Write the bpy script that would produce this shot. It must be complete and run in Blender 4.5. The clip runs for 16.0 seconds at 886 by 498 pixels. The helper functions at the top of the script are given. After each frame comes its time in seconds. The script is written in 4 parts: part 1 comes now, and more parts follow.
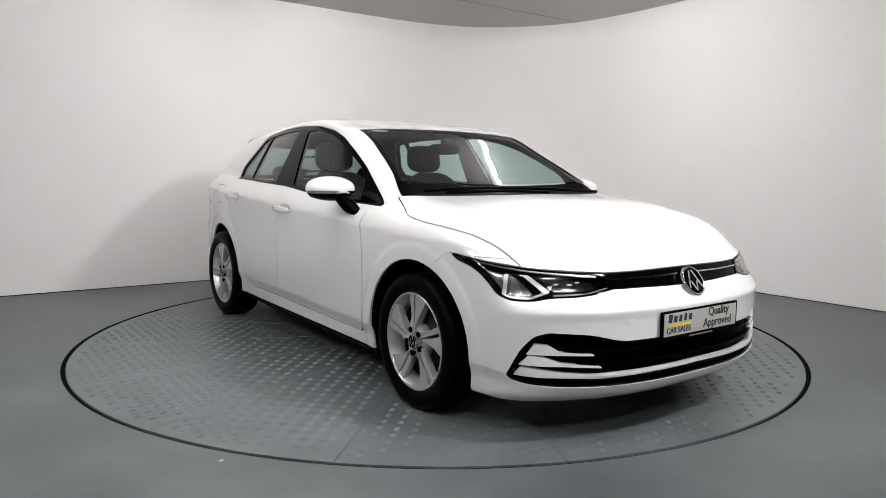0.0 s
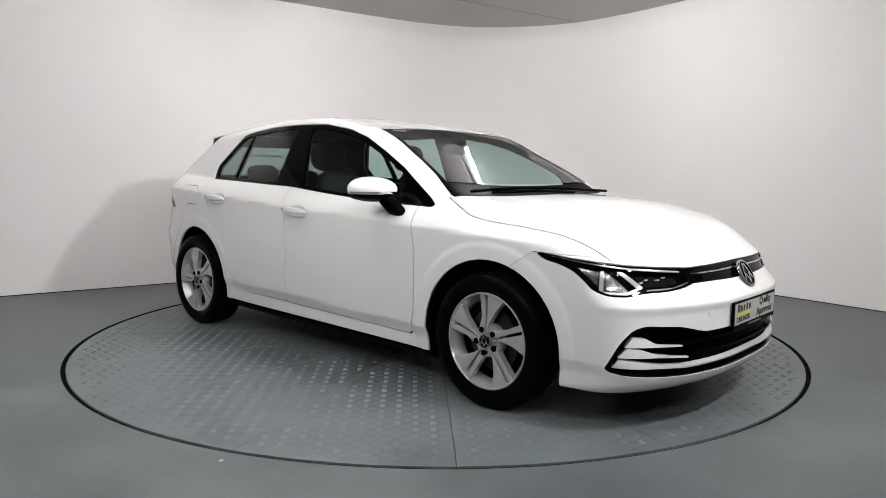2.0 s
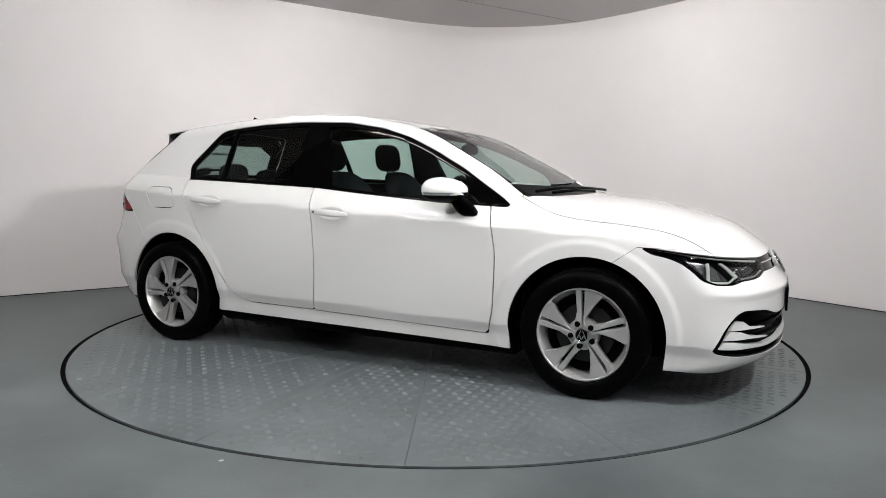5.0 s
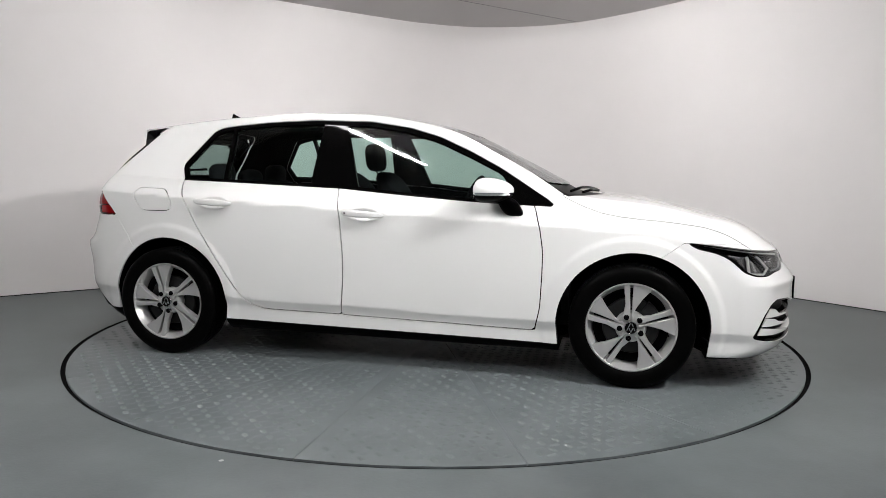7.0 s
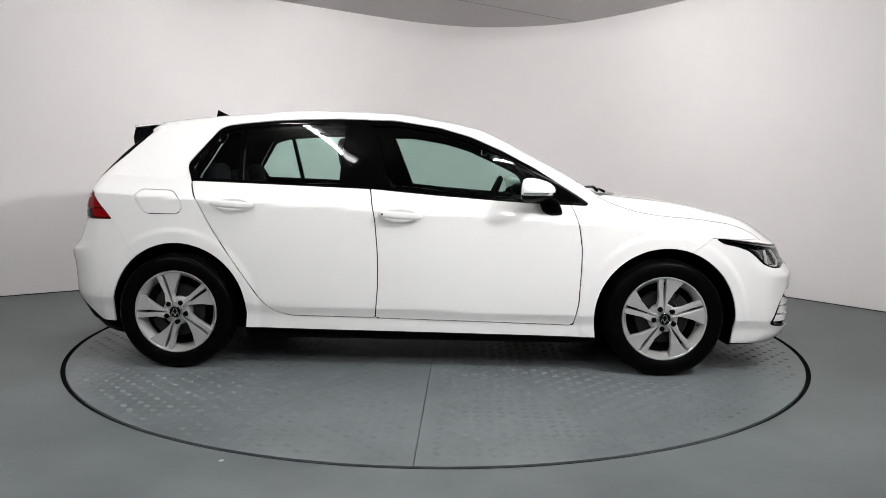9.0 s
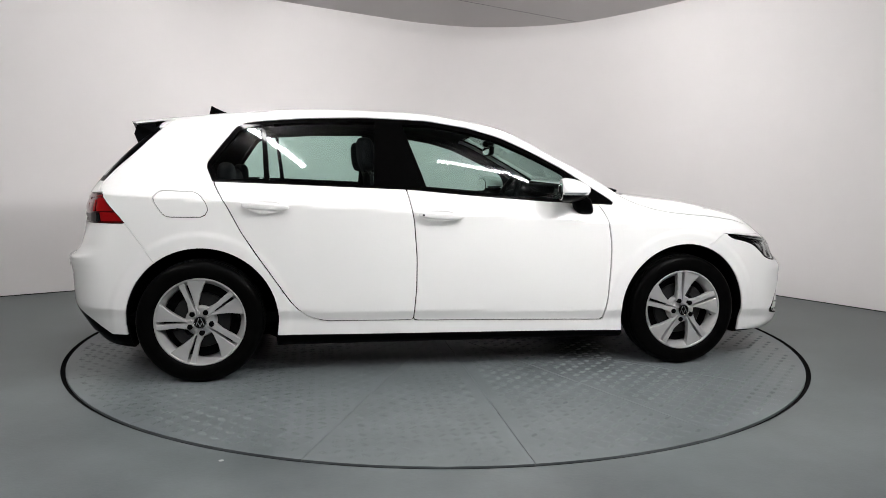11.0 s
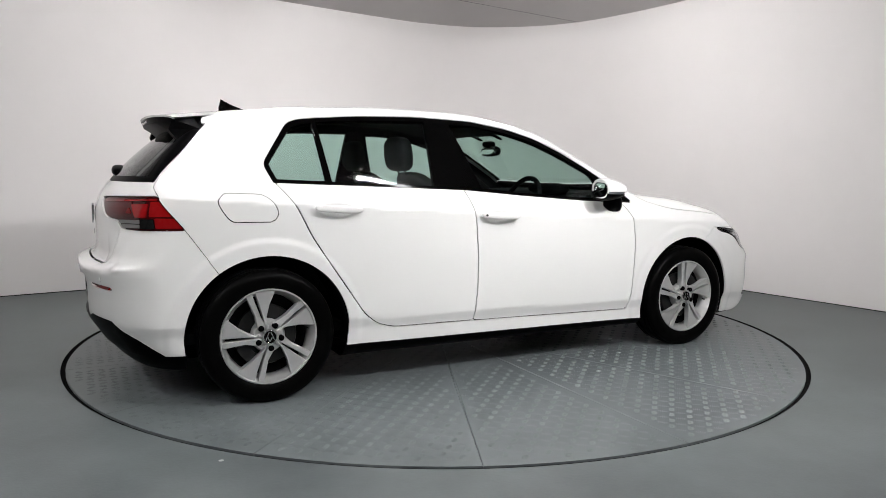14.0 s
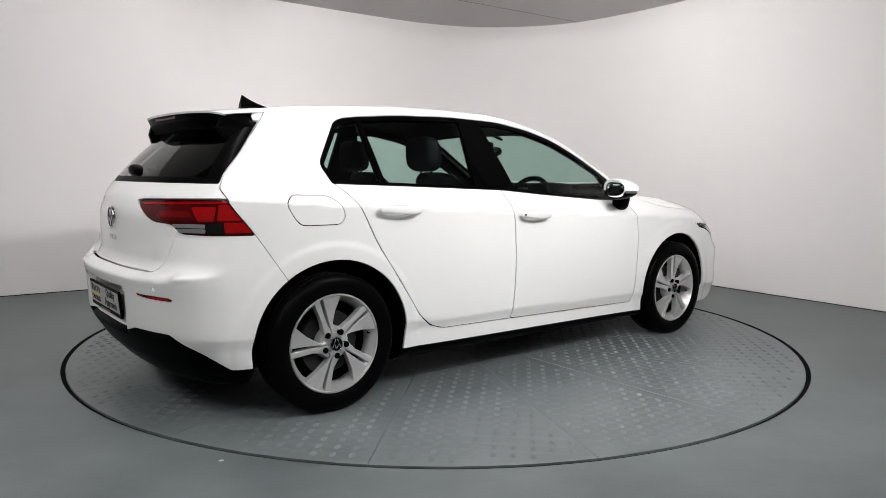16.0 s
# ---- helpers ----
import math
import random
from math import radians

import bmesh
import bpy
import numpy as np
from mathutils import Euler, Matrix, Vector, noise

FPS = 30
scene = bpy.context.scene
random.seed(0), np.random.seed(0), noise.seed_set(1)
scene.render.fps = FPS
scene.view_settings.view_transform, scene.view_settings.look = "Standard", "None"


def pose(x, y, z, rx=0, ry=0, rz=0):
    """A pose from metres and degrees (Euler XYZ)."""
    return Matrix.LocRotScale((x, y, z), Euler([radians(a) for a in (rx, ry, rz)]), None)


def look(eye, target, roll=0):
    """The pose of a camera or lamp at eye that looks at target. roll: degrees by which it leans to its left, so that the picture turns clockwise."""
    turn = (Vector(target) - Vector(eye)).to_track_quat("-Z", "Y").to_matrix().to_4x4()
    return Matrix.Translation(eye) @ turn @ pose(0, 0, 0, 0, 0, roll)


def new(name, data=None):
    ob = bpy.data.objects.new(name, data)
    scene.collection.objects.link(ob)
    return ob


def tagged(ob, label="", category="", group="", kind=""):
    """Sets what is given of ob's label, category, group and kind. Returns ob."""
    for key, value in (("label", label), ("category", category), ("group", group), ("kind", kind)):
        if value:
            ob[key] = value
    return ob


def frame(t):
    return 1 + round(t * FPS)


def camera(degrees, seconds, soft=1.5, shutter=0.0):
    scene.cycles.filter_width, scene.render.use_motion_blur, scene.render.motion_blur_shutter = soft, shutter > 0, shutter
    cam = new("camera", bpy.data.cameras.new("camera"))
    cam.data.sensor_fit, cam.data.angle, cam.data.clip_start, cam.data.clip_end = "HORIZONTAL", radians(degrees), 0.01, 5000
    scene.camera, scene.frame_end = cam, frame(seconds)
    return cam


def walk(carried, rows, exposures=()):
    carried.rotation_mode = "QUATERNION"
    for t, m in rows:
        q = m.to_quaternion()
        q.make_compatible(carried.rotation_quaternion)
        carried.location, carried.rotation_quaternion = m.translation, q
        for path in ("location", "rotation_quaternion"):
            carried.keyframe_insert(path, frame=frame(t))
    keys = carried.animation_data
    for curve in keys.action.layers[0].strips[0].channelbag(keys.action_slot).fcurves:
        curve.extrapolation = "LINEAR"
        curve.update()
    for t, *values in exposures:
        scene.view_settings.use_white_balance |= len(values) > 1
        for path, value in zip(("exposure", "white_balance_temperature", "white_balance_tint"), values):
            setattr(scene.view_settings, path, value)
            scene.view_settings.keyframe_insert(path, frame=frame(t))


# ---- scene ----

SECONDS = 16.0
cam = camera(64.39, SECONDS, soft=0.75)
EYE = (0.0, -4.7415, 1.0719)
YAW, PITCH, LEAN = radians(0.405), radians(-6.113), 0.496
AIM = (EYE[0] + math.sin(YAW) * math.cos(PITCH), EYE[1] + math.cos(YAW) * math.cos(PITCH), EYE[2] + math.sin(PITCH))
walk(cam, [(0.0, look(EYE, AIM, LEAN)), (SECONDS, look(EYE, AIM, LEAN))])


def heading(t):
    """Turn of the table and the car on it, in degrees."""
    return -54.77 + 5.859 * t - 0.0018 * t * t


CAR_ON_TABLE = (-0.0696, -0.1414)
TABLE_R = 2.263

# ---- light ----
world = bpy.data.worlds.new("world")
scene.world = world
world.use_nodes = True
world.node_tree.nodes["Background"].inputs[0].default_value = (0.05, 0.05, 0.05, 1)
scene.view_settings.exposure = 0.355
TUBE_GLOW = 100.0
FILL_GLOW = 138.0
FLOOD_GLOW = 445.0
# tubes 3 and 5 to 8 are added fill light; the others follow reflections
TUBES = ((-1.55, -1.05, -0.85, -2.1), (1.15, 0.85, 0.80, 1.8), (-0.95, 0.55, -1.5, 1.4), (0.55, -2.1, 1.75, -2.2), (-2.3, -3.3, -3.3, -2.4), (-2.6, -4.1, -1.5, -4.8), (1.2, -4.9, 2.4, -4.5),
         (-0.45, -3.9, 0.3, -3.93))
FLOOD = (2.35, -2.80, 2.66)
# ---- materials ----
def material(name, color, rough=0.5, metal=0.0, **more):
    m = bpy.data.materials.new(name)
    m.use_nodes = True
    b = m.node_tree.nodes["Principled BSDF"]
    b.inputs["Base Color"].default_value = (*color, 1)
    b.inputs["Roughness"].default_value = rough
    b.inputs["Metallic"].default_value = metal
    for key, value in more.items():
        b.inputs[key.replace("_", " ")].default_value = value
    return m


def node(m, kind, **inputs):
    n = m.node_tree.nodes.new(kind)
    for key, value in inputs.items():
        n.inputs[key.replace("_", " ")].default_value = value
    return n


def speckle(m, pale, dark, scale=3.0, fine=60.0, bump=0.1, rough=(0.3, 0.5), flecks=0.0):
    """Wear at two scales over a plain paint: broad clouds, fine grain, pale chips."""
    t, b = m.node_tree, m.node_tree.nodes["Principled BSDF"]
    pos = node(m, "ShaderNodeTexCoord").outputs["Object"]
    big = node(m, "ShaderNodeTexNoise", Scale=scale, Detail=6.0, Roughness=0.62)
    small = node(m, "ShaderNodeTexNoise", Scale=fine, Detail=4.0)
    for n in (big, small):
        t.links.new(pos, n.inputs["Vector"])
    ramp = node(m, "ShaderNodeValToRGB")
    ramp.color_ramp.elements[0].position, ramp.color_ramp.elements[1].position = 0.35, 0.68
    ramp.color_ramp.elements[0].color, ramp.color_ramp.elements[1].color = (*dark, 1), (*pale, 1)
    t.links.new(big.outputs["Fac"], ramp.inputs["Fac"])
    last = ramp.outputs["Color"]
    if flecks:
        vor = node(m, "ShaderNodeTexVoronoi", Scale=5.0)
        t.links.new(pos, vor.inputs["Vector"])
        near = m.node_tree.nodes.new("ShaderNodeMath")
        near.operation = "LESS_THAN"
        size = m.node_tree.nodes.new("ShaderNodeMath")
        size.operation = "MULTIPLY"
        size.inputs[1].default_value = flecks
        split_rgb = m.node_tree.nodes.new("ShaderNodeSeparateColor")
        pick = node(m, "ShaderNodeMapRange", From_Min=0.45, From_Max=1.0)
        t.links.new(vor.outputs["Color"], split_rgb.inputs[0])
        t.links.new(split_rgb.outputs[0], pick.inputs["Value"])
        t.links.new(pick.outputs["Result"], size.inputs[0])
        t.links.new(size.outputs[0], near.inputs[1])
        t.links.new(vor.outputs["Distance"], near.inputs[0])
        ink = node(m, "ShaderNodeValToRGB")
        ink.color_ramp.interpolation = "CONSTANT"
        ink.color_ramp.elements[0].color, ink.color_ramp.elements[1].color = (0.02, 0.02, 0.02, 1), (0.5, 0.5, 0.48, 1)
        ink.color_ramp.elements[1].position = 0.55
        t.links.new(split_rgb.outputs[1], ink.inputs["Fac"])
        mix = m.node_tree.nodes.new("ShaderNodeMixRGB")
        t.links.new(ink.outputs["Color"], mix.inputs["Color2"])
        t.links.new(near.outputs[0], mix.inputs["Fac"])
        t.links.new(last, mix.inputs["Color1"])
        last = mix.outputs["Color"]
    t.links.new(last, b.inputs["Base Color"])
    span = node(m, "ShaderNodeMapRange", To_Min=rough[0], To_Max=rough[1])
    t.links.new(big.outputs["Fac"], span.inputs["Value"])
    t.links.new(span.outputs["Result"], b.inputs["Roughness"])
    if bump:
        bp = node(m, "ShaderNodeBump", Strength=bump, Distance=0.004)
        t.links.new(small.outputs["Fac"], bp.inputs["Height"])
        t.links.new(bp.outputs["Normal"], b.inputs["Normal"])
    return m


def glazing(name, tint):
    """Thin tinted pane: lets tinted light through and mirrors more at a slant."""
    m = bpy.data.materials.new(name)
    m.use_nodes = True
    t = m.node_tree
    t.nodes.remove(t.nodes["Principled BSDF"])
    clear, gloss, mix, face, power, span = [t.nodes.new("ShaderNode" + k) for k in ("BsdfTransparent", "BsdfGlossy", "MixShader", "LayerWeight", "Math", "MapRange")]
    clear.inputs["Color"].default_value = (*tint, 1)
    gloss.inputs["Roughness"].default_value = 0.01
    face.inputs["Blend"].default_value = 0.5
    power.operation, power.inputs[1].default_value = "POWER", 5.0
    span.inputs["To Min"].default_value, span.inputs["To Max"].default_value = 0.045, 1.0
    t.links.new(face.outputs["Facing"], power.inputs[0])
    t.links.new(power.outputs[0], span.inputs["Value"])
    t.links.new(span.outputs["Result"], mix.inputs[0])
    t.links.new(clear.outputs[0], mix.inputs[1])
    t.links.new(gloss.outputs[0], mix.inputs[2])
    t.links.new(mix.outputs[0], t.nodes["Material Output"].inputs["Surface"])
    return m


MAT = {}
MAT["paint"] = material("white_paint", (0.725, 0.725, 0.712), 0.35, 0, Coat_Weight=1.0, Coat_Roughness=0.02)
MAT["wall"] = speckle(material("wall_paint", (0.8, 0.78, 0.77), 0.75), (0.80, 0.775, 0.765), (0.76, 0.735, 0.725), 0.7, 40, 0.06, (0.6, 0.8))
# near-black colour stands in for a dim room end and cuts bounce
MAT["low_bounce"] = speckle(material("low_bounce_dark", (0.08, 0.08, 0.08), 0.8), (0.085, 0.083, 0.082), (0.06, 0.058, 0.057), 0.7, 40, 0.06, (0.6, 0.8))
MAT["ceiling"] = material("ceiling_paint", (0.52, 0.50, 0.495), 0.8)
MAT["floor"] = speckle(material("floor_paint", (0.17, 0.2, 0.205)), (0.132, 0.150, 0.152), (0.072, 0.084, 0.086), 1.3, 70, 0.12, (0.28, 0.55), 0.05)
MAT["table"] = speckle(material("table_paint", (0.18, 0.21, 0.215)), (0.148, 0.168, 0.172), (0.086, 0.100, 0.104), 1.9, 60, 0.1, (0.25, 0.5), 0.04)
MAT["tread"] = speckle(material("tread_steel", (0.2, 0.21, 0.21), 0.3), (0.150, 0.168, 0.171), (0.090, 0.104, 0.108), 2.0, 60, 0.05, (0.22, 0.4))
for _key in ("floor", "table", "tread"):
    MAT[_key].node_tree.nodes["Principled BSDF"].inputs["Specular IOR Level"].default_value = 0.32
MAT["black"] = material("black_plastic", (0.0016, 0.0016, 0.0018), 0.32, IOR=1.06)
MAT["gloss_black"] = material("gloss_black", (0.0012, 0.0012, 0.0012), 0.04, IOR=1.16)
MAT["tyre"] = speckle(material("tyre_rubber", (0.002, 0.002, 0.002)), (0.0022, 0.0022, 0.0022), (0.0012, 0.0012, 0.0012), 20, 200, 0.12, (0.24, 0.36))
MAT["tyre"].node_tree.nodes["Principled BSDF"].inputs["IOR"].default_value = 1.09
MAT["silver"] = material("silver_alloy", (0.52, 0.52, 0.515), 0.28, 0.55)
MAT["chrome"] = material("chrome", (0.85, 0.85, 0.85), 0.06, 1.0)
MAT["steel"] = material("brake_steel", (0.035, 0.035, 0.035), 0.45, 0.9)
MAT["cabin"] = material("cabin_lining", (0.006, 0.0063, 0.0068), 0.6, IOR=1.06)
MAT["cloth"] = speckle(material("seat_cloth", (0.02, 0.021, 0.023), 0.85), (0.018, 0.019, 0.021), (0.010, 0.0105, 0.012), 8, 300, 0.3, (0.8, 0.95))
MAT["cloth"].node_tree.nodes["Principled BSDF"].inputs["Specular IOR Level"].default_value = 0.08
MAT["grey"] = material("grey_trim", (0.16, 0.16, 0.16), 0.6)
MAT["red"] = material("red_lens", (0.22, 0.003, 0.004), 0.10, 0, Coat_Weight=0.3, Coat_Roughness=0.02)
MAT["wine"] = material("wine_red_lens", (0.055, 0.0015, 0.0025), 0.10, Specular_IOR_Level=0.3)
MAT["mid_red"] = material("mid_red_lens", (0.10, 0.002, 0.003), 0.10, Specular_IOR_Level=0.3)
MAT["dark_red"] = material("dark_red_lens", (0.04, 0.0015, 0.002), 0.12, 0, Specular_IOR_Level=0.25)
MAT["smoke"] = material("smoked_lens", (0.008, 0.008, 0.008), 0.08, 0, Specular_IOR_Level=0.3)
MAT["lens"] = glazing("clear_lens", (0.93, 0.94, 0.94))
MAT["glass"] = glazing("tinted_glass", (0.66, 0.80, 0.755))
MAT["dark_glass"] = glazing("dark_glass", (0.34, 0.40, 0.385))
MAT["plate"] = material("plate_face", (0.42, 0.42, 0.40), 0.35)
MAT["ink"] = material("plate_ink", (0.012, 0.012, 0.012), 0.5)
MAT["yellow"] = material("yellow_ink", (0.75, 0.60, 0.03), 0.5)
MAT["seam"] = material("dark_seam", (0.004, 0.004, 0.004), 0.8, IOR=1.08)
MAT["lamp"] = material("lamp_body", (0.8, 0.8, 0.8), 0.5)
MAT["reflector"] = material("lamp_reflector", (0.55, 0.55, 0.56), 0.18, 0.9)
MAT["reflector_grey"] = material("lamp_bowl", (0.22, 0.22, 0.225), 0.22, 0.9)
MAT["reflector_dark"] = material("lamp_projector", (0.08, 0.08, 0.085), 0.12, 0.9)
# ---- the car's outer form: smooth profiles that bound it from every side ----
def curve(x, xs, ys):
    """Smooth curve through a few stations, without overshoot."""
    xs, ys = np.array(xs, float), np.array(ys, float)
    h, d = np.diff(xs), np.diff(ys) / np.diff(xs)
    m = np.concatenate([[d[0]], np.where(d[1:] * d[:-1] > 0, 2 * d[1:] * d[:-1] / (d[1:] + d[:-1] + 1e-12), 0), [d[-1]]])
    x = np.clip(x, xs[0], xs[-1])
    i = np.clip(np.searchsorted(xs, x) - 1, 0, len(h) - 1)
    t = (x - xs[i]) / h[i]
    return ((1 + 2 * t) * (1 - t) ** 2 * ys[i] + t * (1 - t) ** 2 * h[i] * m[i]
            + t * t * (3 - 2 * t) * ys[i + 1] + t * t * (t - 1) * h[i] * m[i + 1])


def smax(a, b, k):
    return np.maximum(a, b) + np.maximum(k - np.abs(a - b), 0) ** 2 / (4 * k)


ROOF_LINE = (1.24, 1.331, 1.385, 1.42, 1.435, 1.426, 1.385, 1.339, 1.188, 1.044, 1.0, 0.979, 0.940, 0.874, 0.808, 0.745, 0.60)
BELT_WIDTH = (0.728, 0.748, 0.815, 0.822, 0.79, 0.81, 0.72)
BODY_WIDTH = (0.80, 0.835, 0.882, 0.893, 0.893, 0.888, 0.855, 0.816)
GLASS_LEAN = (0.635, 0.558, 0.405, 0.405)
NOSE_LINE = (2.03, 2.18, 2.205, 2.198, 2.196, 2.200, 2.186, 2.138, 2.112, 2.045, 1.94)
TAIL_LINE = (-1.925, -2.022, -2.080, -2.088, -2.094, -2.10, -2.025, -2.01, -2.01, -1.985, -1.93, -1.808, -1.648, -1.53)
BENDS = (0.42, 0.31, 0.05)


HANDLES = ((-0.090, 0.853), (-0.985, 0.901))


def belt(x):
    return 0.9615 - 0.0528 * x


def top_height(x):
    return curve(x, (-2.2, -1.75, -1.4, -1.0, -0.6, -0.2, 0.1, 0.3, 0.62, 0.90, 0.985, 1.06, 1.4, 1.7, 1.95, 2.1, 2.3), ROOF_LINE)


def side_width(x, z):
    zb = belt(x)
    w_belt = curve(x, (-2.0, -1.26, -0.4, 0.3, 0.9, 1.5, 2.2), BELT_WIDTH)
    w_body = curve(x, (-2.1, -1.7, -1.2, -0.4, 0.4, 1.2, 1.7, 2.2), BODY_WIDTH)
    lean = curve(x, (-2.0, -1.2, 0.0, 1.0), GLASS_LEAN)
    s = zb - 0.10
    low = w_body + curve(z - 0.337 + 0.022 * x, (-0.20, -0.125, -0.075, -0.05, -0.005, 0.004, 0.12, 0.3, 0.5), (-0.087, -0.032, -0.029, -0.027, -0.0125, -0.0095, -0.005, -0.001, 0.0))
    t = np.clip((z - s) / 0.10, 0, 1)
    mid = w_body + (w_belt - w_body) * (0.55 * t + 0.45 * t * t)
    up = w_belt - lean * (z - zb) - 0.16 * (z - zb) ** 2
    w = np.where(z < s, low, np.where(z < zb, mid, up))
    for hx, hz in HANDLES:
        w = w - 0.016 * np.clip(1.25 - ((x - hx + 0.004) / 0.080) ** 2 - ((z - hz + 0.004) / 0.030) ** 2, 0, 1)
    for cx in (1.315, -1.315):
        r = np.hypot(x - cx, z - 0.315)
        k = np.clip((0.464 - r) / 0.036, 0, 1)
        w = w + 0.0062 * k * k * (3 - 2 * k)
    return w


def front_reach(y, z):
    c = curve(z, (0.12, 0.22, 0.30, 0.42, 0.50, 0.535, 0.56, 0.62, 0.68, 0.74, 0.85), NOSE_LINE)
    return c - BENDS[0] * np.abs(y) ** 2.6


def rear_reach(y, z):
    c = curve(z, (0.15, 0.28, 0.40, 0.545, 0.58, 0.62, 0.655, 0.70, 0.86, 0.95, 1.03, 1.16, 1.30, 1.42),
              TAIL_LINE)
    a = np.abs(y)
    c = c + 0.040 * np.clip((0.34 - a) / 0.05, 0, 1) * np.clip((0.575 - z) / 0.025, 0, 1) * np.clip((z - 0.36) / 0.03, 0, 1)
    c = c - 0.055 * np.clip((a - 0.45) / 0.25, 0, 1) * np.clip((z - 0.625) / 0.02, 0, 1) * np.clip((0.80 - z) / 0.14, 0, 1)
    return c + BENDS[1] * a ** 2.4


def body_field(p):
    """Below zero inside the car's outer form, above zero outside."""
    x, y, z = p[..., 0], np.abs(p[..., 1]), p[..., 2]
    side = (y - side_width(x, z)) * np.where(z > belt(x), 0.88, 1.0)
    slope = np.where((x > 0.25) & (x < 0.98), 0.88, 1.0)
    top = (z - top_height(x) + BENDS[2] * y * y) * slope
    fr = (x - front_reach(y, z)) * 0.95
    re = (rear_reach(y, z) - x) * np.where(z > 1.0, 0.72, 1.0)
    f = smax(side, top, curve(x, (-1.7, 0.7, 1.1, 1.6), (0.07, 0.07, 0.13, 0.16)))
    f = smax(f, fr, 0.10)
    f = smax(f, re, curve(z, (0.5, 0.9, 1.1, 1.4), (0.14, 0.08, 0.04, 0.04)))
    return smax(f, 0.15 - z, 0.05)
# ---- mesh helpers ----
def mesh_object(name, verts, faces, mat, parent=None, label="", normals=None, smooth=True):
    me = bpy.data.meshes.new(name)
    me.from_pydata([tuple(v) for v in verts], [], [tuple(f) for f in faces])
    if smooth:
        me.polygons.foreach_set("use_smooth", [True] * len(me.polygons))
    if normals is not None:
        me.normals_split_custom_set_from_vertices([tuple(n) for n in normals])
    me.materials.append(mat)
    ob = new(name, me)
    if parent is not None:
        ob.parent = parent
    if label:
        ob["label"] = label
    return ob


def part(name, bm, mat, parent=None, label="", smooth=None):
    """Links a bmesh as one mesh object; smooth: the angle in degrees up to which edges are shaded round."""
    me = bpy.data.meshes.new(name)
    bmesh.ops.recalc_face_normals(bm, faces=bm.faces)
    bm.to_mesh(me)
    bm.free()
    if smooth:
        me.polygons.foreach_set("use_smooth", [True] * len(me.polygons))
        me.set_sharp_from_angle(angle=radians(smooth))
    me.materials.append(mat)
    ob = new(name, me)
    if parent is not None:
        ob.parent = parent
    if label:
        ob["label"] = label
    return ob


def normals_of(p):
    e = 0.004
    g = np.stack([body_field(p + np.eye(3)[i] * e) - body_field(p - np.eye(3)[i] * e) for i in range(3)], 1)
    return g / np.linalg.norm(g, axis=1)[:, None]


def body_shell(step):
    """Half of the outer form (y at most 0) as a quad sheet: rays from the car's spine out to where the form ends."""
    lo, hi = np.array((-2.2, -0.95, 0.10)), np.array((2.3, 0.0, 1.52))
    verts, faces, index = [], [], {}

    def grid(fixed, value, a, b):
        na, nb = [max(2, round((hi[i] - lo[i]) / step)) for i in (a, b)]
        ids = np.zeros((na + 1, nb + 1), int)
        for i in range(na + 1):
            for j in range(nb + 1):
                p = np.zeros(3)
                p[fixed], p[a], p[b] = value, lo[a] + (hi[a] - lo[a]) * i / na, lo[b] + (hi[b] - lo[b]) * j / nb
                key = tuple(np.round(p, 4))
                if key not in index:
                    index[key] = len(verts)
                    verts.append(p)
                ids[i, j] = index[key]
        q = np.stack([ids[:-1, :-1], ids[1:, :-1], ids[1:, 1:], ids[:-1, 1:]], -1).reshape(-1, 4)
        faces.extend(q if (fixed, value) in ((1, lo[1]), (2, hi[2]), (0, hi[0])) else q[:, ::-1])

    grid(1, lo[1], 0, 2)
    grid(2, hi[2], 0, 1)
    grid(2, lo[2], 0, 1)
    grid(0, hi[0], 1, 2)
    grid(0, lo[0], 1, 2)
    box = np.array(verts)
    start = np.stack([np.clip(box[:, 0] * 0.86, -1.75, 1.85), 0 * box[:, 0], np.full(len(box), 0.58)], 1)
    start[:, 2] = np.where(np.abs(start[:, 0]) < 1.0, 0.7, 0.7 - 0.16 * np.clip(np.abs(start[:, 0]) - 1.0, 0, 1))
    a, b = np.zeros(len(box)), np.full(len(box), 1.6)
    for _ in range(36):
        m = (a + b) / 2
        inside = body_field(start + m[:, None] * (box - start)) < 0
        a, b = np.where(inside, m, a), np.where(inside, b, m)
    p = start + b[:, None] * (box - start)
    return p, np.array(faces)


def block(size, at=(0, 0, 0), bevel=0.004, turn=(0, 0, 0), bm=None):
    """Bevelled box of full sizes."""
    bm = bm or bmesh.new()
    got = bmesh.ops.create_cube(bm, size=1.0, matrix=Matrix.Diagonal((*size, 1)))["verts"]
    if bevel:
        edges = list({e for v in got for e in v.link_edges})
        got = list({v for f in bmesh.ops.bevel(bm, geom=edges, offset=bevel, segments=2, affect="EDGES", profile=0.6)["faces"] for v in f.verts} | {v for v in got if v.is_valid})
    bmesh.ops.transform(bm, matrix=pose(*at, *turn), verts=got)
    return bm


def disc_xy(r, z0, z1, n=48):
    """Flat round plate."""
    v = [(r * math.cos(math.tau * i / n), r * math.sin(math.tau * i / n), z) for z in (z0, z1) for i in range(n)]
    return v, [tuple(range(n))[::-1], tuple(range(n, 2 * n))] + [(i, (i + 1) % n, n + (i + 1) % n, n + i) for i in range(n)]
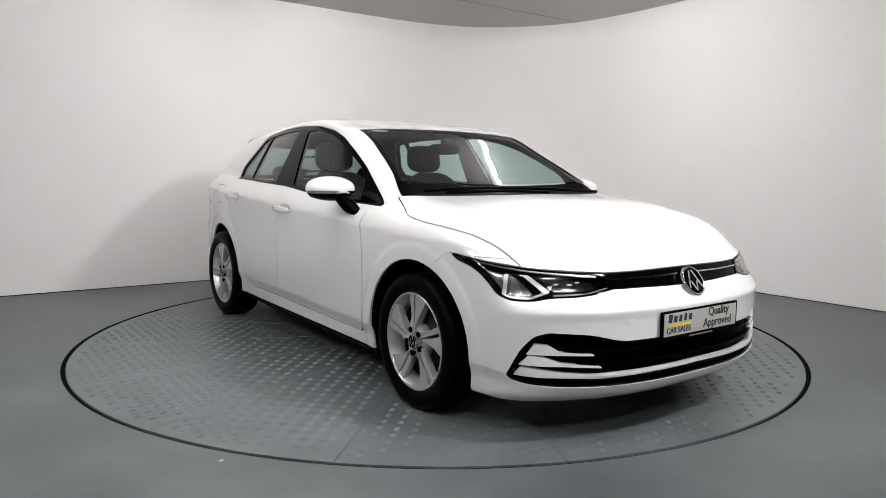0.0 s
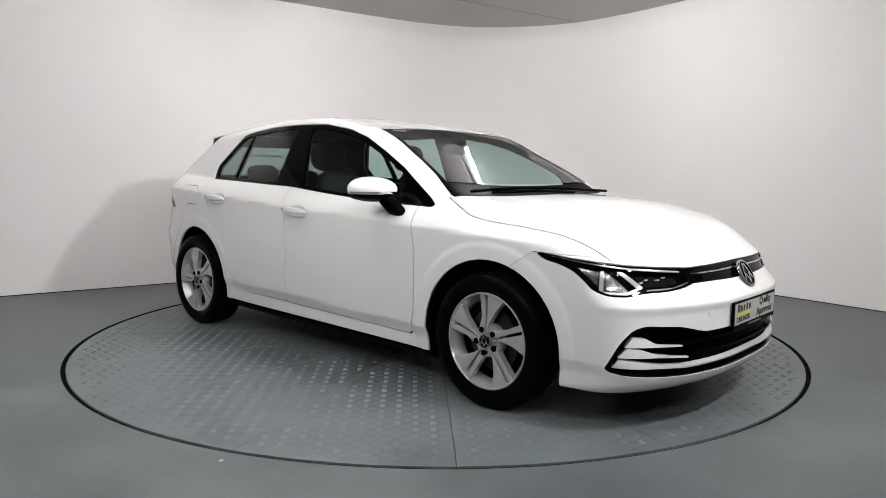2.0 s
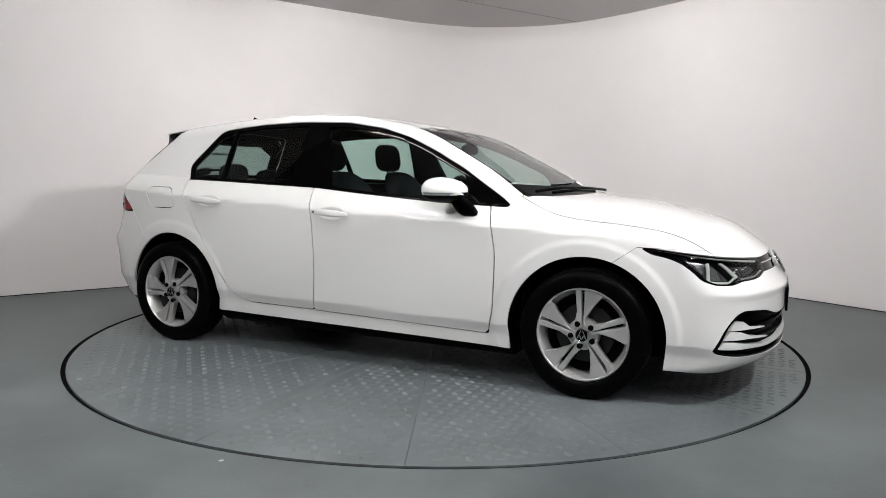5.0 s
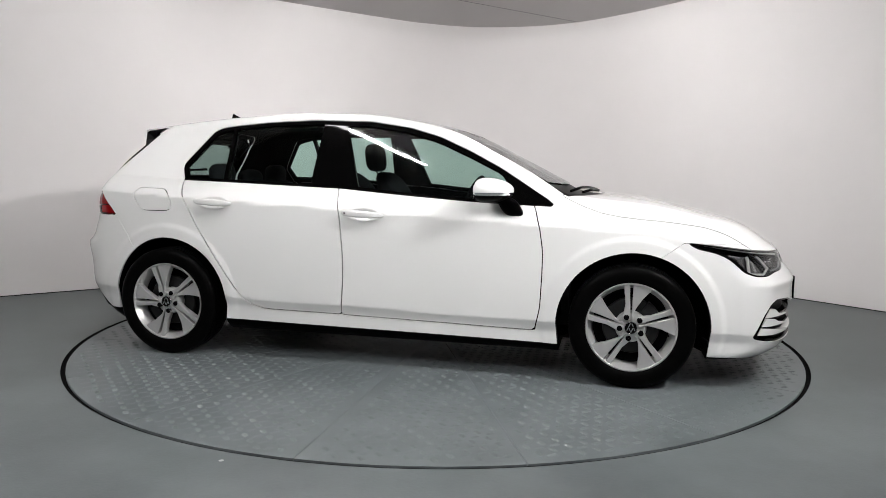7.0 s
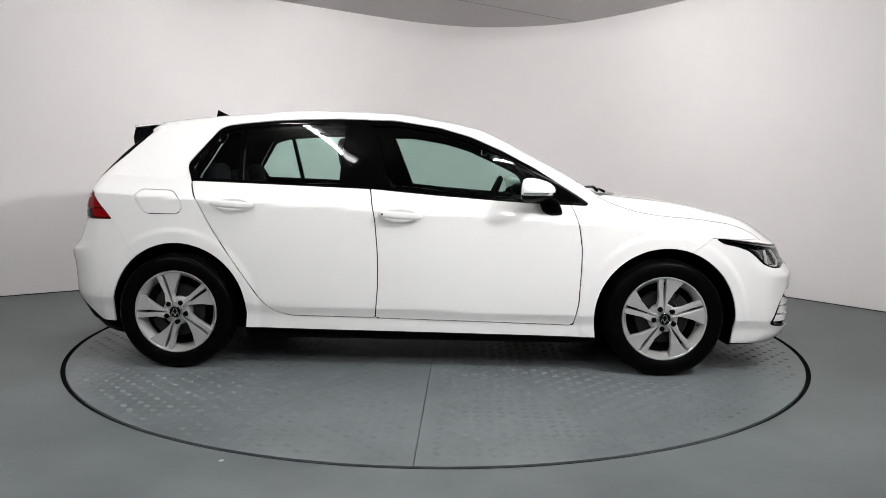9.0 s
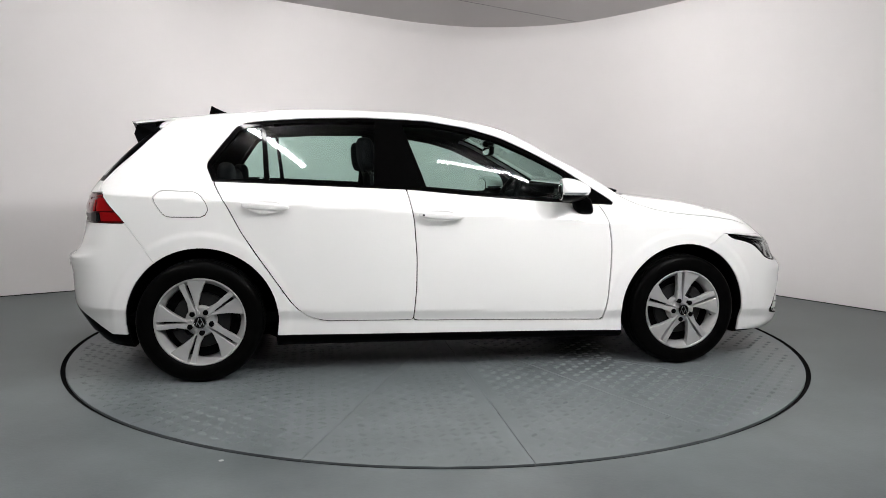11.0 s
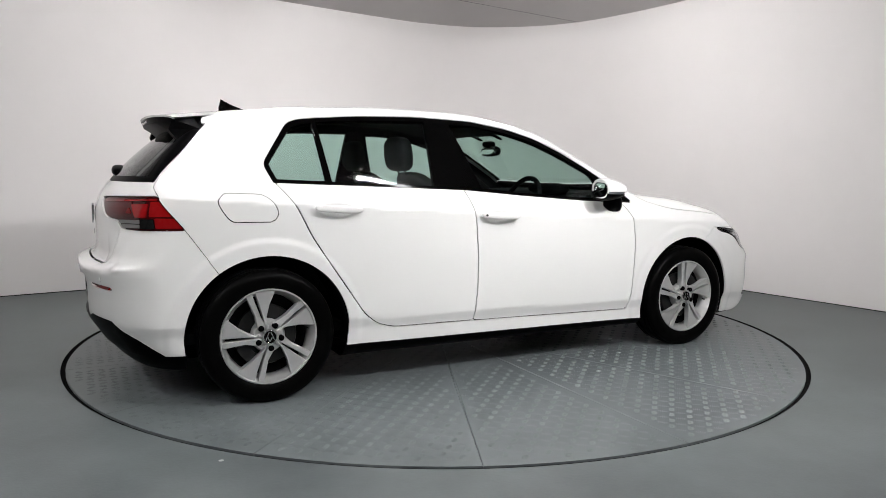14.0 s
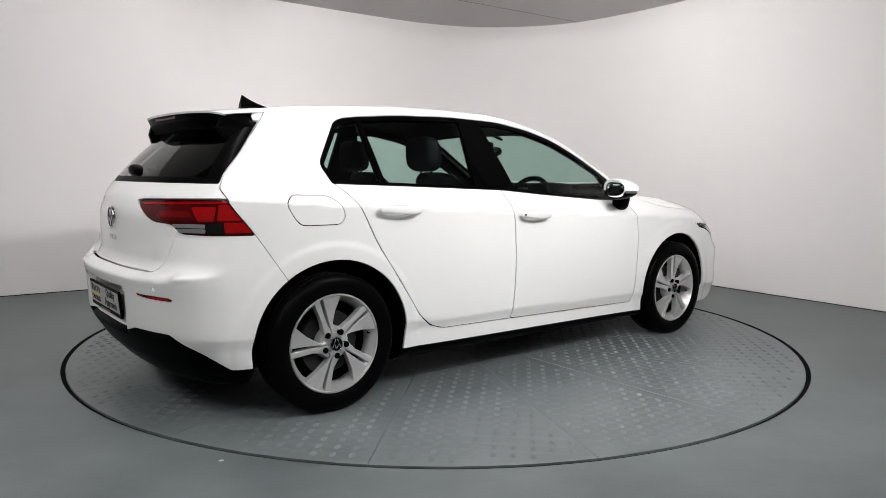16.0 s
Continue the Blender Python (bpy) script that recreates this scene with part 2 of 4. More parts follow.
# ---- the room ----
def bez(pts, n=10):
    """Smooth closed loop through the given corners of a plan."""
    out = []
    k = len(pts)
    for i in range(k):
        p0, p1, p2, p3 = [np.array(pts[(i + j) % k], float) for j in (-1, 0, 1, 2)]
        for s in range(n):
            t = s / n
            out.append(0.5 * (2 * p1 + (p2 - p0) * t + (2 * p0 - 5 * p1 + 4 * p2 - p3) * t * t + (3 * p1 - p0 - 3 * p2 + p3) * t ** 3))
    return np.array(out)


CEIL = 2.8
PLAN = bez([(-5.6, -0.15), (-3.71, 1.17), (-2.26, 2.17), (-1.3, 2.87), (-0.75, 3.27), (-0.2, 3.62), (0.45, 3.82), (1.14, 3.72), (1.62, 3.45),
            (2.02, 3.02), (2.45, 2.42), (2.97, 1.65), (3.6, 0.74), (5.1, -1.5), (5.6, -4.5), (4.6, -7.0), (0.0, -7.9), (-4.8, -7.2), (-6.4, -4.5), (-6.5, -1.6)], 8)


def wall_strip(name, plan, z0, z1, thick, mat, span=None):
    """Upright wall along a closed plan, or along the stretch of it that span gives."""
    n = len(plan)
    tang = np.roll(plan, -1, 0) - np.roll(plan, 1, 0)
    out = np.stack([tang[:, 1], -tang[:, 0]], 1)
    out /= np.linalg.norm(out, axis=1)[:, None]
    if (out * (plan - plan.mean(0))).sum() < 0:
        out = -out
    pick = np.arange(*(span or (0, n + 1))) % n
    k = len(pick)
    line, back = plan[pick], (plan + out * thick)[pick]
    v = np.concatenate([np.column_stack([r, np.full(k, z)]) for r, z in ((line, z0), (line, z1), (back, z1), (back, z0))])
    f = [(a * k + i, a * k + i + 1, (a + 1) % 4 * k + i + 1, (a + 1) % 4 * k + i) for a in range(4) for i in range(k - 1)]
    f += [(0, k, 2 * k, 3 * k), (k - 1, 2 * k - 1, 3 * k - 1, 4 * k - 1)]
    ob = mesh_object(name, v, f, mat)
    ob.data.set_sharp_from_angle(angle=radians(40))
    return ob


tagged(wall_strip("wall", PLAN, 0.0, CEIL, 0.15, MAT["wall"], (-8, 13 * 8 + 1)), "curved white painted studio wall with faint scuffs", "wall", kind="structure")
# unseen end wall, darkened to keep reflections and bounced light low
tagged(wall_strip("wall_back", PLAN, 0.0, CEIL, 0.15, MAT["low_bounce"], (13 * 8, 19 * 8 + 1)), "plain wall out of view, coloured dark to cut bounced light", "wall", kind="structure")


def flat_plan(name, plan, z0, z1, mat):
    bm = bmesh.new()
    f = bm.faces.new([bm.verts.new((x, y, z0)) for x, y in plan])
    for v in bmesh.ops.extrude_face_region(bm, geom=[f])["geom"]:
        if isinstance(v, bmesh.types.BMVert):
            v.co.z = z1
    return part(name, bm, mat)


def floor_with_hole(plan, r, z0, z1):
    """Floor slab with a round pit for the turntable."""
    n = 160
    bm = bmesh.new()
    ring = [(r * math.cos(2 * math.pi * i / n), r * math.sin(2 * math.pi * i / n)) for i in range(n)]
    outer = []
    for i in range(n):
        d = np.array(ring[i]) / r
        q, nx = plan, np.roll(plan, -1, 0) - plan
        den = d[0] * nx[:, 1] - d[1] * nx[:, 0]
        t = (q[:, 0] * nx[:, 1] - q[:, 1] * nx[:, 0]) / den
        u = (q[:, 0] * d[1] - q[:, 1] * d[0]) / den
        outer.append(tuple(d * t[(u >= 0) & (u <= 1) & (t > 0)].max() * 1.01))
    rows = [[bm.verts.new((x, y, z)) for x, y in loop] for loop, z in ((outer, z1), (ring, z1), (ring, z0), (outer, z0))]
    for a in range(3):
        for i in range(n):
            bm.faces.new((rows[a][i], rows[a][(i + 1) % n], rows[a + 1][(i + 1) % n], rows[a + 1][i]))
    bm.faces.new(rows[2][::-1])
    return part("floor", bm, MAT["floor"], smooth=30)


def clipped(plan, y0, keep):
    """The part of a plan beyond (keep 1) or before (keep -1) a line of constant y."""
    out = []
    for p, q in zip(plan, np.roll(plan, -1, 0)):
        a, b = keep * (p[1] - y0), keep * (q[1] - y0)
        if a >= 0:
            out.append(p)
        if a * b < 0:
            out.append(p + (q - p) * a / (a - b))
    return np.array(out)


# unseen near half of the ceiling, darkened against bounce and washed-out reflections
tagged(flat_plan("ceiling_back", clipped(PLAN * 1.02, -0.9, -1), CEIL, CEIL + 0.1, MAT["low_bounce"]), "plain ceiling out of view, coloured dark to cut bounced light", "ceiling", kind="structure")
ceiling = tagged(flat_plan("ceiling", clipped(PLAN * 1.02, -0.9, 1), CEIL, CEIL + 0.1, MAT["ceiling"]), "flat grey-white ceiling of wide boards", "ceiling", kind="structure")
tagged(floor_with_hole(PLAN, TABLE_R + 0.0125, -0.15, 0.0), "grey painted concrete floor with scuffs and flecks", "floor", kind="structure")
bm = bmesh.new()
for k in range(0, 5):
    off = 1.967 + 1.234 * k
    block((7.0, 0.005, 0.004), (-0.57 * off * 0.998, 0.82 * off * 0.998, CEIL - 0.001), 0, (0, 0, 34.8), bm)
part("ceiling_joint", bm, MAT["grey"], ceiling)
n = 160
v = [(r * math.cos(2 * math.pi * i / n), r * math.sin(2 * math.pi * i / n), z) for r, z in ((TABLE_R - 0.012, -0.012), (TABLE_R + 0.010, -0.010), (TABLE_R + 0.013, 0.002)) for i in range(n)]
f = [(a * n + i, a * n + (i + 1) % n, (a + 1) * n + (i + 1) % n, (a + 1) * n + i) for a in range(2) for i in range(n)]
tagged(mesh_object("rubber_seal", v, f, MAT["seam"]), "black rubber seal round the turntable's pit", "seal", kind="structure")
inset = PLAN + (PLAN.mean(0) - PLAN) / np.linalg.norm(PLAN.mean(0) - PLAN, axis=1)[:, None] * 0.004
tagged(wall_strip("floor_joint", inset, 0.0005, 0.007, 0.003, MAT["seam"]), "thin dark joint between wall and floor", "joint", kind="structure")
# ---- tube lights on the ceiling ----
def glow(name, color, strength):
    m = bpy.data.materials.new(name)
    m.use_nodes = True
    t = m.node_tree
    t.nodes.remove(t.nodes["Principled BSDF"])
    e = t.nodes.new("ShaderNodeEmission")
    e.inputs["Color"].default_value, e.inputs["Strength"].default_value = (*color, 1), strength
    t.links.new(e.outputs[0], t.nodes["Material Output"].inputs["Surface"])
    return m


MAT["tube"] = glow("tube_glow", (1.0, 0.98, 0.985), TUBE_GLOW)
# stronger glow of the unseen tubes added to light the car's sides
MAT["fill_tube"] = glow("fill_tube_glow", (1.0, 0.98, 0.985), FILL_GLOW)


def tube_light(x0, y0, x1, y1):
    length, turn = math.hypot(x1 - x0, y1 - y0), math.degrees(math.atan2(y1 - y0, x1 - x0))
    ob = tagged(new("tube_light"), "white ceiling batten with a lit tube, some of these added as fill", "lamp", "tube lights on the ceiling")
    ob.matrix_basis = pose((x0 + x1) / 2, (y0 + y1) / 2, CEIL, 0, 0, turn)
    part("batten", block((length + 0.06, 0.06, 0.04), (0, 0, -0.02), 0.004), MAT["lamp"], ob)
    v, f = [], []
    for e in (-0.5, 0.5):
        for i in range(12):
            a = 2 * math.pi * i / 12
            v.append((length * e, 0.019 * math.cos(a), -0.075 + 0.019 * math.sin(a)))
    f = [(i, (i + 1) % 12, 12 + (i + 1) % 12, 12 + i) for i in range(12)] + [tuple(range(12))[::-1], tuple(range(12, 24))]
    mesh_object("tube", v, f, MAT["tube" if y0 > -2.5 else "fill_tube"], ob)
    for e in (-0.5, 0.5):
        part("end_cap", block((0.02, 0.04, 0.07), (e * length, 0, -0.062), 0.002), MAT["lamp"], ob)


for ends in TUBES:
    tube_light(*ends)


# one strong floodlight on the ceiling, aimed at the car
MAT["flood"] = glow("flood_glow", (1.0, 0.98, 0.985), FLOOD_GLOW)
flood = tagged(new("floodlight"), "small square floodlight hung from the ceiling", "lamp")
flood.matrix_basis = look(FLOOD, (0.0, -0.2, 0.8))
part("housing", block((0.34, 0.26, 0.05), (0, 0, 0.03), 0.008), MAT["black"], flood)
part("lens", block((0.30, 0.22, 0.006), (0, 0, 0.0), 0.0), MAT["flood"], flood)
# unseen flaps added to keep the beam off the floor below
for _x, _y, _w, _h in ((0.17, 0, 0.006, 0.26), (-0.17, 0, 0.006, 0.26), (0, 0.13, 0.334, 0.006), (0, -0.13, 0.334, 0.006)):
    part("spill_guard", block((_w, _h, 0.17), (_x, _y, -0.085), 0.001), MAT["black"], flood)
part("bracket", block((0.03, 0.16, 0.03), (0, 0.08, 0.08), 0.004), MAT["black"], flood)
# ---- cutting the form into panels ----
def outline(points):
    """Signed distance to a closed outline in a plane: below zero inside."""
    q = np.array(points, float)
    nxt = np.roll(q, -1, 0)

    def dist(a, b):
        p = np.stack([a, b], -1)[:, None]
        e = (nxt - q)[None]
        w = p - q[None]
        t = np.clip((w * e).sum(-1) / (e * e).sum(-1), 0, 1)
        d = np.sqrt((((w - e * t[..., None]) ** 2).sum(-1)).min(1))
        c = (q[None, :, 1] <= p[..., 1]) != (nxt[None, :, 1] <= p[..., 1])
        s = q[None, :, 0] + (p[..., 1] - q[None, :, 1]) / np.where(nxt[:, 1] == q[:, 1], 1, nxt[:, 1] - q[:, 1])[None] * e[..., 0]
        odd = (c & (p[..., 0] < s)).sum(1) % 2 == 1
        return np.where(odd, -d, d)
    return dist


def smooth_loop(points, n=5, corner=60, limit=0.0):
    """The outline with its soft bends rounded and its sharp corners kept."""
    q = np.array(points, float)
    k = len(q)
    out = []
    for i in range(k):
        a, b = q[i] - q[i - 1], q[(i + 1) % k] - q[i]
        turn = abs(math.degrees(math.atan2(a[0] * b[1] - a[1] * b[0], a @ b)))
        if turn > corner:
            out.append(q[i])
            continue
        reach = min(0.4 * math.hypot(*a), 0.4 * math.hypot(*b), 0.03 + limit)
        p0, p2 = q[i] - a / max(math.hypot(*a), 1e-9) * reach, q[i] + b / max(math.hypot(*b), 1e-9) * reach
        for t in np.linspace(0, 1, n):
            out.append((1 - t) ** 2 * p0 + 2 * t * (1 - t) * q[i] + t * t * p2)
    return out


FRONT_ARC, REAR_ARC = 0.0165, 0.0157


def on_side(points, reach=-0.45):
    f = outline(smooth_loop(points))
    return lambda p: np.maximum(f(p[:, 0], p[:, 2]), p[:, 1] - reach)


def on_front(points, soft=True):
    q = [(a * FRONT_ARC, z) for a, z in points]
    f = outline(smooth_loop(q) if soft else q)
    return lambda p: np.maximum(f(np.degrees(np.arctan2(-p[:, 1], p[:, 0] - 1.2)) * FRONT_ARC, p[:, 2]), 1.3 - p[:, 0])


def on_rear(points, soft=True):
    q = [(a * REAR_ARC, z) for a, z in points]
    f = outline(smooth_loop(q) if soft else q)
    return lambda p: np.maximum(f(np.degrees(np.arctan2(-p[:, 1], -1.1 - p[:, 0])) * REAR_ARC, p[:, 2]), p[:, 0] + 1.2)


def cut(piece, field):
    """Splits a sheet along the zero line of a field: the part inside and the part outside."""
    verts, faces = piece
    d = field(np.array(verts))
    d = np.where(np.abs(d) < 1e-6, 1e-6, d)
    verts = [tuple(v) for v in verts]
    inside, outside, made = [], [], {}

    def crossing(a, b):
        key = (min(a, b), max(a, b))
        if key not in made:
            t = d[a] / (d[a] - d[b])
            made[key] = len(verts)
            verts.append(tuple(np.array(verts[a]) * (1 - t) + np.array(verts[b]) * t))
        return made[key]

    neg = d < 0
    for f in faces:
        k = sum(neg[i] for i in f)
        if k == 0:
            outside.append(f)
        elif k == len(f):
            inside.append(f)
        else:
            a_in, a_out = [], []
            for i, v in enumerate(f):
                w = f[(i + 1) % len(f)]
                (a_in if neg[v] else a_out).append(v)
                if neg[v] != neg[w]:
                    c = crossing(v, w)
                    a_in.append(c)
                    a_out.append(c)
            if len(a_in) > 2:
                inside.append(a_in)
            if len(a_out) > 2:
                outside.append(a_out)
    return compact(verts, inside), compact(verts, outside)


def compact(verts, faces):
    used = sorted({i for f in faces for i in f})
    new_id = {v: i for i, v in enumerate(used)}
    return np.array([verts[i] for i in used]).reshape(-1, 3), [[new_id[i] for i in f] for f in faces]


def islands(piece):
    """The separate pieces of a sheet."""
    verts, faces = piece
    root = list(range(len(verts)))

    def top(i):
        while root[i] != i:
            root[i] = root[root[i]]
            i = root[i]
        return i
    for f in faces:
        for i in f[1:]:
            root[top(i)] = top(f[0])
    out = {}
    for f in faces:
        out.setdefault(top(f[0]), []).append(f)
    return [compact(verts, fs) for fs in out.values()]


def refine(piece, where=None, times=2):
    """Finer faces where the field is below zero, so that slim parts can be cut out."""
    verts, faces = piece
    for _ in range(times):
        verts = [tuple(v) for v in verts]
        arr = np.array(verts)
        mids = np.array([arr[f].mean(0) for f in faces])
        hit = where(mids) < 0 if where else np.ones(len(faces), bool)
        made, out = {}, []
        for f, h, c in zip(faces, hit, mids):
            if not h:
                out.append(f)
                continue
            centre = len(verts)
            verts.append(tuple(c))
            mid = []
            for i, a in enumerate(f):
                b = f[(i + 1) % len(f)]
                key = (min(a, b), max(a, b))
                if key not in made:
                    made[key] = len(verts)
                    verts.append(tuple((arr[a] + arr[b]) / 2))
                mid.append(made[key])
            out += [[mid[i - 1], f[i], mid[i], centre] for i in range(len(f))]
        faces = out
    return np.array(verts), faces


def split(piece, field, gap=0.0022):
    """Inside and outside with an open joint between them."""
    inner = cut(piece, lambda p: field(p) + gap)[0]
    outer = cut(piece, lambda p: field(p) - gap)[1]
    return inner, outer


def sheet(name, piece, mat, parent, sides=2, depth=0.012, inset=0.0, label="", flip=False):
    """Makes a panel of a half sheet. sides 2: both halves in one mesh; 1 or -1: the right or the left one. Its edges turn inwards by depth."""
    verts, faces = piece
    if not len(verts):
        return None
    nor = normals_of(verts)
    p = verts - nor * inset
    edges = {}
    for f in faces:
        for i, a in enumerate(f):
            b = f[(i + 1) % len(f)]
            edges[(min(a, b), max(a, b))] = None if (min(a, b), max(a, b)) in edges else (a, b)
    v, n, fs = list(p), list(nor), [list(f) for f in faces]
    for e in edges.values():
        if e is None or depth <= 0 or (abs(verts[e[0]][1]) < 1e-4 and abs(verts[e[1]][1]) < 1e-4):
            continue
        a, b = e
        side = np.cross(p[b] - p[a], nor[a])
        length = np.linalg.norm(side)
        if length < 1e-9:
            continue
        k = len(v)
        v += [p[a], p[b], p[b] - nor[b] * depth, p[a] - nor[a] * depth]
        n += [side / length] * 4
        fs.append([k + 1, k, k + 3, k + 2])
    v, n = np.array(v), np.array(n)
    if flip:
        n, fs = -n, [f[::-1] for f in fs]
    mv, mf = v * (1, -1, 1), [f[::-1] for f in fs]
    if sides == 2:
        fs = fs + [[i + len(v) for i in f] for f in mf]
        v, n = np.concatenate([v, mv]), np.concatenate([n, n * (1, -1, 1)])
    elif sides == -1:
        v, n, fs = mv, n * (1, -1, 1), mf
    return mesh_object(name, v, fs, mat, parent, label, n)


# ---- the turntable ----
table = tagged(new("turntable"), "round grey painted steel turntable with worn tread plate", "turntable")

# ---- the car ----
car = tagged(new("hatchback_car"), "white five-door hatchback car with silver alloy wheels", "car")
SHELL = body_shell(0.021)
rest = (SHELL[0], [list(f) for f in SHELL[1]])
ARCHES = ((1.322, 0.31), (-1.308, 0.31))
ARCH_R = 0.380


def arch_field(p, cx, cz):
    """Round above the axle, nearly upright below it."""
    dx, dz = p[:, 0] - cx, p[:, 2] - cz
    return np.where(dz > 0, np.hypot(dx, dz), np.abs(dx) - 0.10 * dz) - ARCH_R


def flank(x, z):
    """Half width of the outer form at a station and a height."""
    a, b = np.zeros(len(x)), np.full(len(x), 1.0)
    for _ in range(30):
        m = (a + b) / 2
        inside = body_field(np.stack([x, m, z], 1)) < 0
        a, b = np.where(inside, m, a), np.where(inside, b, m)
    return a


def both(name, piece, mat, **more):
    return sheet(name, piece, mat, car, 1, **more), sheet(name, piece, mat, car, -1, **more)


# underside and wheel arches
under, rest = cut(rest, lambda p: p[:, 2] - curve(p[:, 0], (-2, -1.3, -0.93, 0.95, 1.3, 2), (0.25, 0.24, 0.232, 0.204, 0.182, 0.172)))
for cx, cz in ARCHES:
    _, rest = cut(rest, lambda p: np.maximum(arch_field(p, cx, cz), p[:, 1] + 0.45))
    _, under = cut(under, lambda p: np.maximum(np.abs(p[:, 0] - cx) - 0.365, p[:, 1] + 0.5))
sheet("underbody", under, MAT["black"], car, depth=0.0, inset=0.006)

for cx, cz in ARCHES:
    rest = refine(rest, lambda p: np.maximum(np.abs(np.hypot(p[:, 0] - cx, p[:, 2] - cz) - 0.452) - 0.03, p[:, 1] + 0.6), 1)

# lamps and grilles of the nose
rest = refine(rest, lambda p: np.maximum(np.maximum(1.5 - p[:, 0], p[:, 2] - 0.78), 0.22 - p[:, 2]), 1)
rest = refine(rest, lambda p: np.maximum(p[:, 0] + 1.55, np.abs(p[:, 2] - 0.88) - 0.1), 1)
headlight, rest = split(rest, on_front([(66.8, 0.745), (59.4, 0.734), (52.7, 0.720), (45.5, 0.705), (36.8, 0.693), (27.6, 0.684), (26.4, 0.660), (25.8, 0.621), (30.3, 0.604),
                                        (35.2, 0.596), (40.5, 0.595), (44.3, 0.583), (49.2, 0.584), (52.4, 0.605), (54.2, 0.639), (57, 0.680), (60.4, 0.703), (64.1, 0.715)]), 0.0015)
strip, rest = split(rest, on_front([(-8, 0.688), (5, 0.688), (17.5, 0.685), (29, 0.684), (28, 0.620), (18.7, 0.621), (7.2, 0.617), (-8, 0.617)]), 0.001)
mouth, rest = cut(rest, on_front([(49.7, 0.288), (46.7, 0.396), (43.9, 0.451), (41.1, 0.466), (31.7, 0.453), (26.6, 0.430), (24, 0.422), (14.7, 0.423), (-5, 0.424), (-5, 0.245),
                                  (16.5, 0.242), (29.7, 0.241), (37.3, 0.246), (45.4, 0.259), (48.8, 0.272)]))

# lamps and black parts of the tail
tail_lamp, rest = split(rest, on_rear([(17.8, 0.944), (20, 0.951), (35, 0.958), (49.9, 0.964), (55.8, 0.812), (37.4, 0.813), (34.2, 0.852), (26.9, 0.858), (23.5, 0.880), (18.6, 0.925)]), 0.0015)
YZ = outline([(-0.1, 1.024), (0.95, 1.024), (0.95, 1.296), (0.56, 1.300), (0.50, 1.34), (-0.1, 1.345)])


def hatch_edge(p):
    """Below zero behind the joint between the hatch and the flank."""
    return p[:, 0] - curve(p[:, 2], (0.90, 0.966, 1.0, 1.03, 1.176, 1.267, 1.358, 1.45), (-1.745, -1.776, -1.786, -1.772, -1.638, -1.557, -1.47, -1.39))


rest = refine(rest, lambda p: np.maximum(np.abs(hatch_edge(p)) - 0.05, 0.94 - p[:, 2]), 1)
rear_glass, rest = split(rest, lambda p: np.maximum(YZ(-p[:, 1], p[:, 2]), hatch_edge(p) + 0.006), 0.002)
diffuser, rest = split(rest, on_rear([(-5, 0.1), (-5, 0.385), (20.2, 0.382), (23.9, 0.401), (36.7, 0.4), (43.9, 0.326), (49.8, 0.245), (50.5, 0.1)], False), 0.001)
reflector, rest = split(rest, on_rear([(25, 0.559), (28.7, 0.555), (37.0, 0.556), (40.1, 0.538), (38.8, 0.537), (26.2, 0.542)], False), 0.001)

# glass
XY = outline(smooth_loop([(0.985, 0.722), (1.046, 0.637), (1.096, 0.5), (1.135, 0.358), (1.155, 0.19), (1.16, -0.1), (0.275, -0.1), (0.277, 0.3), (0.289, 0.583), (0.466, 0.594), (0.65, 0.630),
                          (0.806, 0.666), (0.918, 0.708)]))
screen, rest = split(rest, lambda p: np.maximum(XY(p[:, 0], -p[:, 1]), 0.7 - p[:, 2]), 0.001)
cowl, screen = cut(screen, lambda p: 0.945 - 0.16 * p[:, 1] ** 2 - p[:, 0])
DAYLIGHT = [(-1.258, 1.022), (-1.298, 1.112), (-1.227, 1.212), (-1.150, 1.318), (-1.10, 1.338), (-1.0, 1.350), (-0.777, 1.367), (-0.46, 1.374), (-0.133, 1.363), (0.098, 1.327), (0.279, 1.275),
            (0.460, 1.194), (0.632, 1.104), (0.760, 1.023), (0.885, 0.945), (0.914, 0.920), (0.903, 0.907), (0.704, 0.915), (0.504, 0.925), (0.075, 0.957), (-0.25, 0.986), (-0.86, 1.009)]
DAY_FIELD = on_side(DAYLIGHT)
rest = refine(rest, lambda p: DAY_FIELD(p) - 0.03, 1)
daylight, rest = split(rest, on_side(DAYLIGHT), 0.001)
daylight = refine(daylight, None, 1)
front_pane, trim = cut(daylight, on_side([(-0.270, 1.338), (-0.133, 1.338), (0.090, 1.302), (0.268, 1.250), (0.450, 1.170), (0.630, 1.082), (0.668, 1.030), (0.690, 0.932), (0.504, 0.942), (0.075, 0.974),
                                        (-0.150, 0.998)]))
rear_pane, trim = cut(trim, on_side([(-0.415, 1.350), (-0.777, 1.344), (-1.0, 1.328), (-0.972, 1.030), (-0.86, 1.026), (-0.435, 1.008)]))
quarter_pane, trim = cut(trim, on_side([(-1.022, 1.326), (-1.08, 1.314), (-1.135, 1.296), (-1.205, 1.200), (-1.270, 1.112), (-1.238, 1.040), (-1.0, 1.032)]))

# moving panels
hood_edge = outline(smooth_loop([(0.96, 0.735), (1.071, 0.764), (1.15, 0.805), (1.25, 0.822), (1.368, 0.824), (1.518, 0.812), (1.689, 0.790), (1.819, 0.752), (1.876, 0.738), (1.95, 0.75), (2.4, 0.75), (2.4, -0.1),
                                 (0.9, -0.1)]))


def HOOD(p):
    return np.maximum(hood_edge(p[:, 0], -p[:, 1]), 0.672 - p[:, 2])


